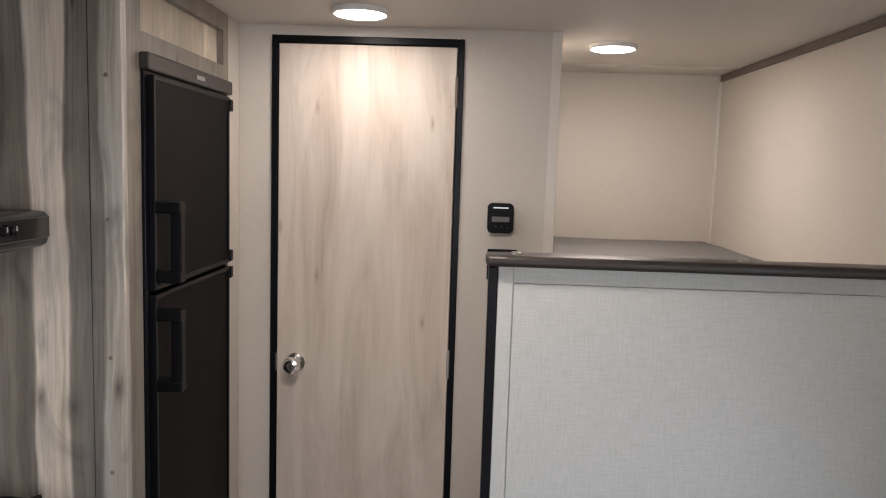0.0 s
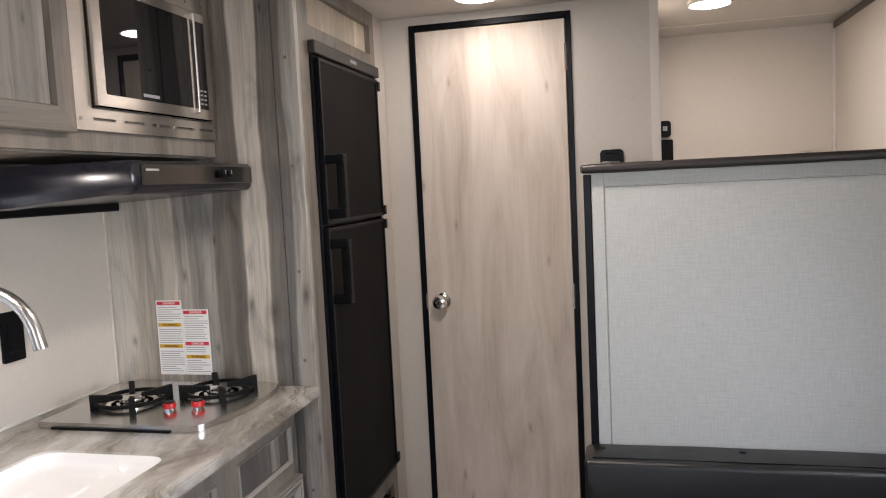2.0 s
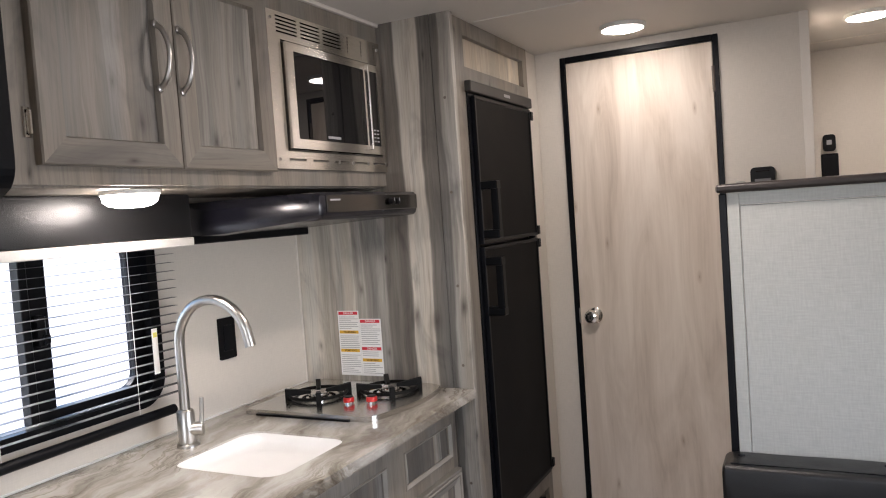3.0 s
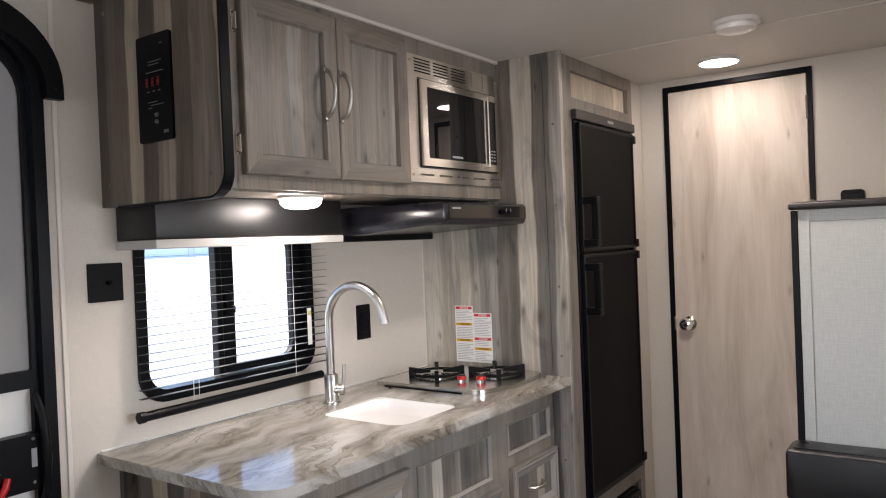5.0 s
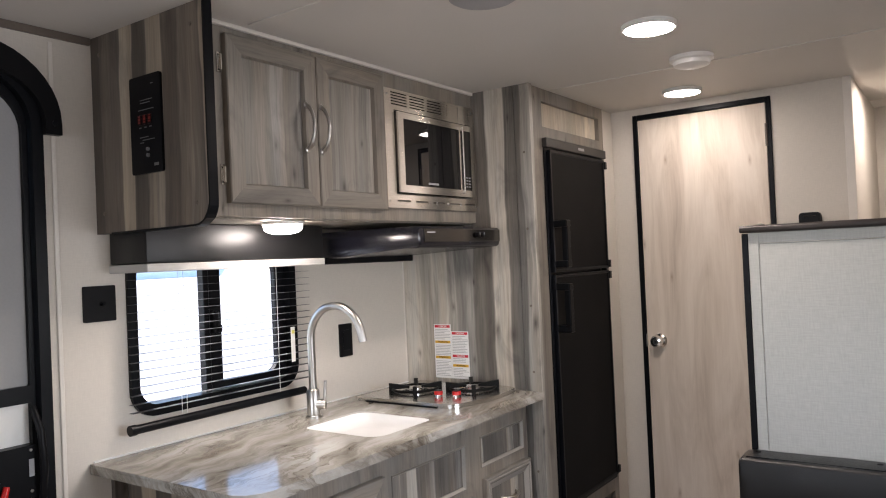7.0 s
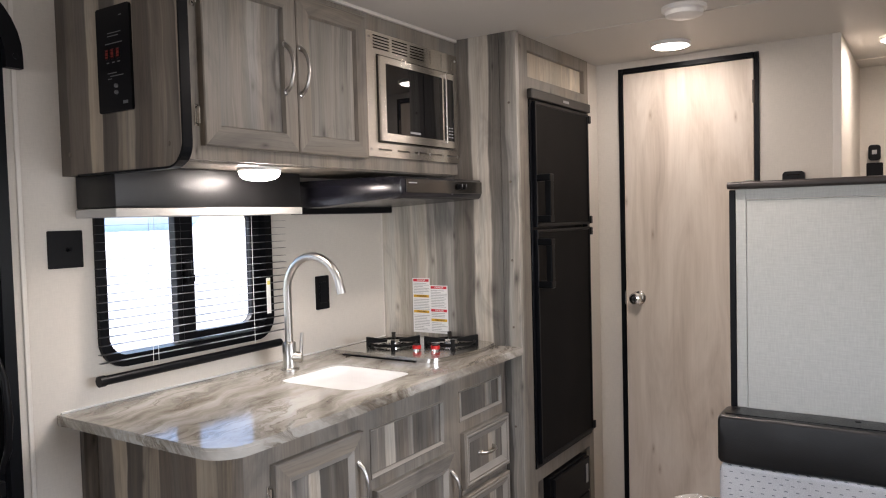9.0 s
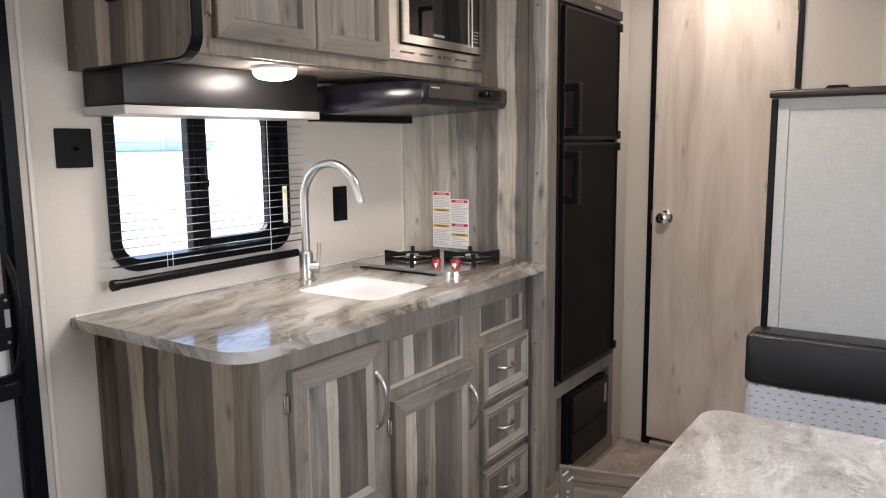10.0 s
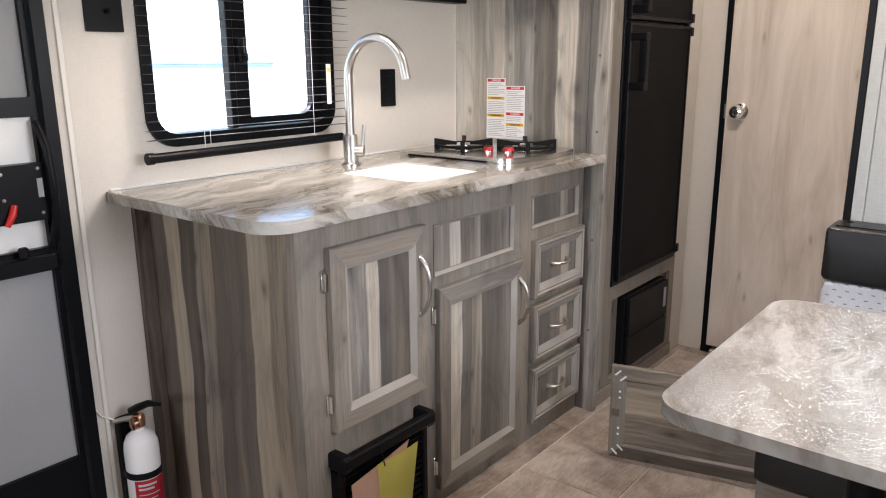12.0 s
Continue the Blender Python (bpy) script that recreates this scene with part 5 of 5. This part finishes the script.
part("plate", cube(0.41, 0.478, BACK - 0.008, BACK, 1.478, 1.582, 0.003), M_BLACK, rl)
rd = thing("reading_lamp", (0.445, BACK, 1.6), "small black wall reading lamp, off", "lamp")
part("head", plate(bmesh.new(), "y", corner_loop(0.419, 0.469, 1.592, 1.664, 0.014, 4), [], BACK, BACK - 0.03), M_BLACK, rd)
part("lens", cube(0.434, 0.454, BACK - 0.0315, BACK - 0.03, 1.62, 1.64, 0.0005), M_GREYP, rd)

# ---- ceiling fittings ----
def puck(x, y, lens=M_LAMP):
    lab = "lit round puck lamp on the ceiling"
    t = thing("ceiling_lamp", (x, y, CEIL - 0.04), lab, "lamp", "ceiling lamps")
    part("rim", lathe(bmesh.new(), [(0.076, 0.0), (0.076, -0.012), (0.072, -0.015), (0.068, -0.014), (0.067, -0.006)], (x, y, CEIL), "z", 32), M_WHITE, t, "", True)
    part("lens", lathe(bmesh.new(), [(0.0665, -0.0125), (0.06, -0.0155), (0.045, -0.0175), (0.025, -0.0187), (0.0, -0.019)], (x, y, CEIL), "z", 32), lens, t, "glowing domed lens", True)


PUCKS = [(-0.18, 2.085), (0.57, 2.535), (0.02, 1.155)]
for p, lens in zip(PUCKS, (M_LAMPD, M_LAMP, M_LAMPM)):
    puck(*p, lens)
sm = thing("smoke_detector", (0.005, 1.595, CEIL - 0.03), "white round smoke detector on the ceiling", "smoke detector")
part("base", lathe(bmesh.new(), [(0.07, 0), (0.07, -0.012), (0.062, -0.016)], (0.005, 1.595, CEIL), "z", 32), M_WHITE, sm, "", True)
part("cover", lathe(bmesh.new(), [(0.06, -0.016), (0.057, -0.028), (0.04, -0.034), (0.0, -0.036)], (0.005, 1.595, CEIL), "z", 32), M_WHITE, sm, "", True)
sp = thing("ceiling_speaker", (-0.225, 0.66, CEIL - 0.012), "flat round grey ceiling speaker", "speaker")
part("grille", lathe(bmesh.new(), [(0.085, 0), (0.085, -0.006), (0.075, -0.012), (0.0, -0.013)], (-0.2, 0.64, CEIL), "z", 32), M_GREYP, sp, "", True)

# area lamps as daylight in the unseen dinette window and the added rear window
for eye, target, sx, sy, power in (((RIGHT + 0.03, 0.5, 1.28), (0, 0.5, 0.5), 0.85, 0.5, 4.5), ((0.0, REAR - 0.03, 1.3), (0, 0, 0.2), 1.3, 0.6, 5.0)):
    a = new("unseen_window_daylight", bpy.data.lights.new("unseen_window_daylight", "AREA"))
    a.data.shape, a.data.size, a.data.size_y, a.data.energy, a.data.color = "RECTANGLE", sx, sy, power, (0.94, 0.955, 0.97)
    a.data.spread = radians(140)
    a.matrix_world = look(eye, target)


def padded(x0, x1, y0, y1, z0, z1, r, amp, freq=7.0):
    """A long upholstered block with eased edges and slightly uneven skin."""
    b = bmesh.new()
    n = 40
    prof = corner_loop(y0, y1, z0, z1, r, 4)
    prof = [p for a_, c_ in zip(prof, prof[1:] + prof[:1]) for p in (a_, ((a_[0] + c_[0]) / 2, (a_[1] + c_[1]) / 2))]
    cy, cz = (y0 + y1) / 2, (z0 + z1) / 2
    rings = []
    for i in range(n + 1):
        x = x0 + (x1 - x0) * i / n
        k = 1.0
        if i == 0:
            k = 1 - r * 0.9 / min(y1 - y0, z1 - z0)
        rg = []
        for y, z in prof:
            d = amp * noise.noise(Vector((x * freq, y * freq * 1.7, z * freq * 1.7))) if i < n else 0
            v = Vector((y - cy, z - cz)) * k
            u_ = v.normalized() * d
            rg.append(b.verts.new((x, cy + v.x + u_.x, cz + v.y + u_.y)))
        rings.append(rg)
        if i == 0:
            rings.append([b.verts.new((x0 + r * 0.5, cy + (y - cy) * (1 - r * 0.2 / (y1 - y0)), cz + (z - cz) * (1 - r * 0.2 / (z1 - z0)))) for y, z in prof])
    for a_, c_ in zip(rings, rings[1:]):
        for k in range(len(prof)):
            b.faces.new((a_[k], a_[(k + 1) % len(prof)], c_[(k + 1) % len(prof)], c_[k]))
    b.faces.new(rings[0])
    b.faces.new(rings[-1])
    return b


# ---- bunk ----
bk = thing("bunk", (0.66, 2.3, 0), "raised bunk with linen-print side panel and dark padded rail", "bunk")
PY = 1.476
part("core", cube(0.181, RIGHT, PY, PY + 0.03, 0, 1.438), M_TRIMW, bk)
part("side_panel", cube(0.212, RIGHT, PY - 0.005, PY - 0.0005, 0.0, 1.408, 0.001), M_LINEN, bk, "pale grey linen-print panel")
b = bmesh.new()
box(b, 0.182, 0.2105, PY - 0.008, PY - 0.0005, 0, 1.4395, 0.001)
box(b, 0.2105, RIGHT, PY - 0.008, PY - 0.0005, 1.4095, 1.4395, 0.001)
part("border", b, M_LINEN, bk, "pale grey border strip")
part("corner_trim", cube(0.164, 0.1815, PY - 0.011, PY + 0.033, 0, 1.4385, 0.002), M_BLACKF, bk, "black corner trim")
b = padded(0.158, RIGHT, PY - 0.028, PY + 0.05, 1.44, 1.462, 0.009, 0.0018, 9.0)
part("rail", b, M_CAP, bk, "dark brown padded vinyl rail", True)
for x in (0.215, 0.645, 1.06):
    part("button", lathe(bmesh.new(), [(0.012, 0), (0.011, 0.004), (0.005, 0.006)], (x, PY + 0.01, 1.461), "z", 16), M_NICKEL, bk, "upholstery button", True)
part("platform", cube(0.34, RIGHT, PY + 0.03, DOORWALL, 1.22, 1.25), M_RAIL, bk)
part("platform", cube(NICHE, RIGHT, DOORWALL, BACK, 1.22, 1.25), M_RAIL, bk)
b = bmesh.new()
nx, ny = 14, 22
gx = [NICHE + 0.006 + (RIGHT - 0.015 - NICHE - 0.006) * i / nx for i in range(nx + 1)]
gy = [PY + 0.06 + (BACK - 0.02 - PY - 0.06) * j / ny for j in range(ny + 1)]
top = [[b.verts.new((x, y, 1.36 + 0.006 * noise.noise(Vector((x * 5, y * 5, 0))) - (0.016 if i in (0, nx) or j in (0, ny) else 0))) for j, y in enumerate(gy)] for i, x in enumerate(gx)]
for i in range(nx):
    for j in range(ny):
        b.faces.new((top[i][j], top[i + 1][j], top[i + 1][j + 1], top[i][j + 1]))
rim = [top[i][0] for i in range(nx + 1)] + [top[nx][j] for j in range(1, ny + 1)] + [top[i][ny] for i in range(nx - 1, -1, -1)] + [top[0][j] for j in range(ny - 1, 0, -1)]
low = [b.verts.new((v_.co.x, v_.co.y, 1.251)) for v_ in rim]
for i in range(len(rim)):
    b.faces.new((rim[i], rim[(i + 1) % len(rim)], low[(i + 1) % len(rim)], low[i]))
b.faces.new(low)
tagged(part("mattress", b, M_MATT, None, "", True), "thin dark grey bunk mattress", "mattress")

# ---- dinette ----
bn = thing("dinette_bench", (0.65, 1.2, 0), "dinette bench with black vinyl bolster and dashed grey cushion", "bench")
b = padded(0.152, RIGHT, 1.345, 1.466, 0.655, 0.797, 0.014, 0.004, 5.0)
bo = part("bolster", b, M_LEATHER, bn, "black vinyl head bolster", True)
for x in (0.19, 0.5, 0.82):
    part("button", lathe(bmesh.new(), [(0.009, 0), (0.008, 0.003), (0.004, 0.004)], (x, 1.43, 0.796), "z", 14), M_BLACK, bo)
part("seam", cube(0.17, RIGHT, 1.3665, 1.3685, 0.7955, 0.7985), M_BLACKF, bo)
part("backrest", padded(0.155, RIGHT, 1.350, 1.466, 0.43, 0.654, 0.014, 0.003), M_FABRIC, bn, "pale grey cushion with dark dashes", True)
part("seat", padded(0.155, RIGHT, 0.875, 1.349, 0.302, 0.43, 0.018, 0.003), M_LEATHER, bn, "black vinyl seat cushion", True)
b = plate(bmesh.new(), "x", rect(0.90, 1.466, 0, 0.30), [rect(0.95, 1.40, 0.045, 0.265)], 0.165, 0.183)
part("base_side", b, M_RAILH, bn, "grey wood base with open access hole")
part("base_front", cube(0.183, RIGHT, 0.90, 0.916, 0, 0.30), M_FLAP, bn)
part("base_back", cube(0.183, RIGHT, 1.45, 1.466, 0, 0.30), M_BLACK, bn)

fl = thing("access_flap", (-0.1, 1.33, 0), "open framed wood access door hanging out of the bench base", "access door")
FM = Matrix.Translation((0.163, 1.405, 0.016)) @ Matrix.Rotation(radians(180 + 15.5), 4, "Z")
L, H = 0.55, 0.30
b = ring(bmesh.new(), "y", 0, L, 0, H, 0.045, -0.008, 0.010, 0.006, 0.009, 0.002)
b.transform(FM)
part("flap_frame", b, [M_RAIL, M_FLAP], fl, "grey wood frame, inner side")
b = cube(0.04, L - 0.04, -0.004, 0.0, 0.04, H - 0.04)
b.transform(FM)
part("flap_panel", b, M_FLAP, fl)
for x, z, a in ((L - 0.02, H - 0.02, 45), (L - 0.036, H - 0.036, 45), (L - 0.02, 0.02, -45), (L - 0.036, 0.036, -45)):
    b = cube(-0.012, 0.012, 0.0105, 0.0125, -0.0025, 0.0025)
    b.transform(FM @ Matrix.Translation((x, 0, z)) @ Matrix.Rotation(radians(a), 4, "Y"))
    part("staple", b, M_WHITE, fl, "white corner staple")
for z in (0.08, 0.10, 0.20, 0.22):
    b = lathe(bmesh.new(), [(0.004, 0.0105), (0.003, 0.013)], (L - 0.028, 0, z), "y", 8)
    b.transform(FM)
    part("nail_head", b, M_WHITE, fl)
b = cube(L - 0.03, L - 0.006, 0.0105, 0.013, 0.138, 0.162, 0.002)
b.transform(FM)
part("latch_plate", b, M_BROWN, fl)

tb = thing("dinette_table", (0.67, 0.52, 0), "marbled laminate dinette table still wrapped in clear film", "table")
b = plate(bmesh.new(), "z", corner_loop(0.19, RIGHT - 0.01, 0.215, 0.825, (0.055, 0, 0, 0.055), 8), [], 0.728, 0.75)
bmesh.ops.bevel(b, geom=[ed for ed in b.edges if len(ed.link_faces) == 2 and ed.calc_face_angle() > 1.2 and abs(ed.verts[0].co.z - ed.verts[1].co.z) < 1e-4], offset=0.006, segments=3, affect="EDGES")
part("tabletop", b, M_TABLE, tb, "marbled laminate top", True)
b = bmesh.new()
fx_, fy_ = 190, 124
loop_ = []
for i in range(fx_ + 1):
    col_ = []
    for j in range(fy_ + 1):
        u, w_ = 0.194 + (RIGHT - 0.016 - 0.194) * i / fx_, 0.219 + (0.821 - 0.219) * j / fy_
        gate = min(1.0, max(0.12, 0.5 + 2.6 * noise.noise(Vector((u * 5.0, w_ * 5.0, 3.0)))))
        ridge = abs(noise.noise(Vector((u * 34, w_ * 34, 0.0)))) + 0.6 * abs(noise.noise(Vector((u * 75 + 9, w_ * 75, 1.0))))
        col_.append(b.verts.new((u, w_, 0.7512 + 0.0034 * gate * ridge)))
    loop_.append(col_)
for i in range(fx_):
    for j in range(fy_):
        cx_, cy_ = 0.194 + (RIGHT - 0.21) * i / fx_, 0.219 + 0.602 * j / fy_
        if cx_ < 0.225 and (cy_ < 0.25 or cy_ > 0.79) and (0.235 - cx_) + max(0.26 - cy_, cy_ - 0.78) > 0.03:
            continue
        b.faces.new((loop_[i][j], loop_[i + 1][j], loop_[i + 1][j + 1], loop_[i][j + 1]))
bmesh.ops.delete(b, geom=[v_ for v_ in b.verts if not v_.link_faces], context="VERTS")
fm = part("film", b, M_FILM, tb, "crinkled clear packing film", True)
fm.visible_shadow = False
part("support_rail", cube(0.33, RIGHT - 0.02, 0.40, 0.64, 0.66, 0.727, 0.004), M_BLACK, tb)
for x in (0.42, 0.95):
    part("leg", lathe(bmesh.new(), [(0.028, 0.02), (0.028, 0.66)], (x, 0.52, 0), "z", 20), M_BLACK, tb, "", True)
    part("foot", lathe(bmesh.new(), [(0.08, 0.0), (0.08, 0.006), (0.035, 0.02)], (x, 0.52, 0), "z", 24), M_BLACK, tb, "", True)

# ---- fire extinguisher ----
fx = thing("fire_extinguisher", (-1.10, 0.145, 0.08), "white fire extinguisher with red label in a black bracket", "fire extinguisher")
X, Y = -1.10, 0.145
DZ_ = -0.03
part("cylinder", lathe(bmesh.new(), [(0.0, 0.09), (0.04, 0.09), (0.042, 0.10), (0.042, 0.30), (0.040, 0.318), (0.033, 0.335), (0.02, 0.346), (0.013, 0.35), (0.013, 0.362)], (X, Y, DZ_), "z", 28), M_SINK, fx, "white enamelled cylinder", True)
b = bmesh.new()
arc = [radians(-62 + 9 * k) for k in range(17)]
rows_ = [[b.verts.new((X + 0.0426 * math.cos(a), Y + 0.0426 * math.sin(a), z)) for a in arc] for z in (0.08, 0.198)]
for k in range(16):
    b.faces.new((rows_[0][k], rows_[0][k + 1], rows_[1][k + 1], rows_[1][k]))
bmesh.ops.solidify(b, geom=b.faces[:], thickness=0.0004)
lb = part("label", b, M_REDP, fx, "red label with white print", True)
for z, a0, a1 in ((0.183, -50, 10), (0.172, -50, 0), (0.158, -50, 20), (0.146, -50, 14), (0.134, -50, 18)):
    b = bmesh.new()
    v0 = [[b.verts.new((X + 0.0434 * math.cos(radians(a)), Y + 0.0434 * math.sin(radians(a)), zz)) for a in range(a0, a1 + 1, 10)] for zz in (z, z + (0.006 if z > 0.17 else 0.0025))]
    for k in range(len(v0[0]) - 1):
        b.faces.new((v0[0][k], v0[0][k + 1], v0[1][k + 1], v0[1][k]))
    bmesh.ops.solidify(b, geom=b.faces[:], thickness=0.0003)
    part("print_line", b, M_PAPER, lb)
part("strap", lathe(bmesh.new(), [(0.0435, 0.202), (0.0455, 0.202), (0.0455, 0.218), (0.0435, 0.218)], (X, Y, 0), "z", 28), M_BLACK, fx, "black strap", True)
part("bracket", cube(LEFT, LEFT + 0.026, Y - 0.03, Y + 0.03, 0.06, 0.34, 0.004), M_BLACK, fx)
part("valve", lathe(bmesh.new(), [(0.016, 0.33), (0.016, 0.356), (0.012, 0.362)], (X, Y, 0), "z", 18), plain("aged_brass", (0.42, 0.22, 0.15), 0.3, 1.0), fx, "reddish metal valve", True)
part("gauge", lathe(bmesh.new(), [(0.016, 0.0), (0.016, -0.012), (0.013, -0.014)], (X + 0.014, Y - 0.012, 0.346), "y", 18), plain("copper_gauge", (0.5, 0.28, 0.2), 0.25, 1.0), fx, "", True)
b = bmesh.new()
tube(b, [(X - 0.035, Y, 0.36), (X + 0.0, Y, 0.378), (X + 0.04, Y + 0.01, 0.398), (X + 0.075, Y + 0.02, 0.402)], [0.008, 0.010, 0.009, 0.005], 10)
part("lever", b, M_BLACK, fx, "black squeeze lever", True)
part("carry_handle", tube(bmesh.new(), [(X, Y - 0.003, 0.352), (X - 0.03, Y - 0.022, 0.346), (X - 0.05, Y - 0.036, 0.338)], [0.008, 0.007, 0.006], 10), M_NICKEL, fx, "grey carry handle", True)
part("pull_pin", tube(bmesh.new(), [(LEFT + 0.002, 0.07, 0.385), (LEFT + 0.006, 0.085, 0.358), (LEFT + 0.014, 0.105, 0.346), (X - 0.05, Y - 0.034, 0.34)], 0.002, 8), M_WHITE, fx, "white pin strap")

# ---- floor tiles ----
rng = random.Random(11)
made = {}
TW, TL, GAP = 0.302, 0.61, 0.004
cols = [LEFT + 0.011 + i * (TW + GAP) for i in range(-1, 9)]
for ci, x0 in enumerate(cols):
    y = -3.556 + (0.31 if ci % 2 else 0.0)
    while y < BACK:
        x1, y1 = x0 + TW, y + TL
        if x1 > LEFT and x0 < RIGHT and y > REAR - 0.1 and y < DOORWALL:
            key = "t"
            if key not in made:
                made[key] = part("tile", cube(0, TW, 0, TL, -0.006, 0.0, 0.0012), M_FLOOR, floor)
                made[key].location = (x0, y, 0)
                first = made[key].data
            else:
                t = new("tile", first)
                t.parent = floor
                t.location = (x0, y, 0)
        y += TL + GAP
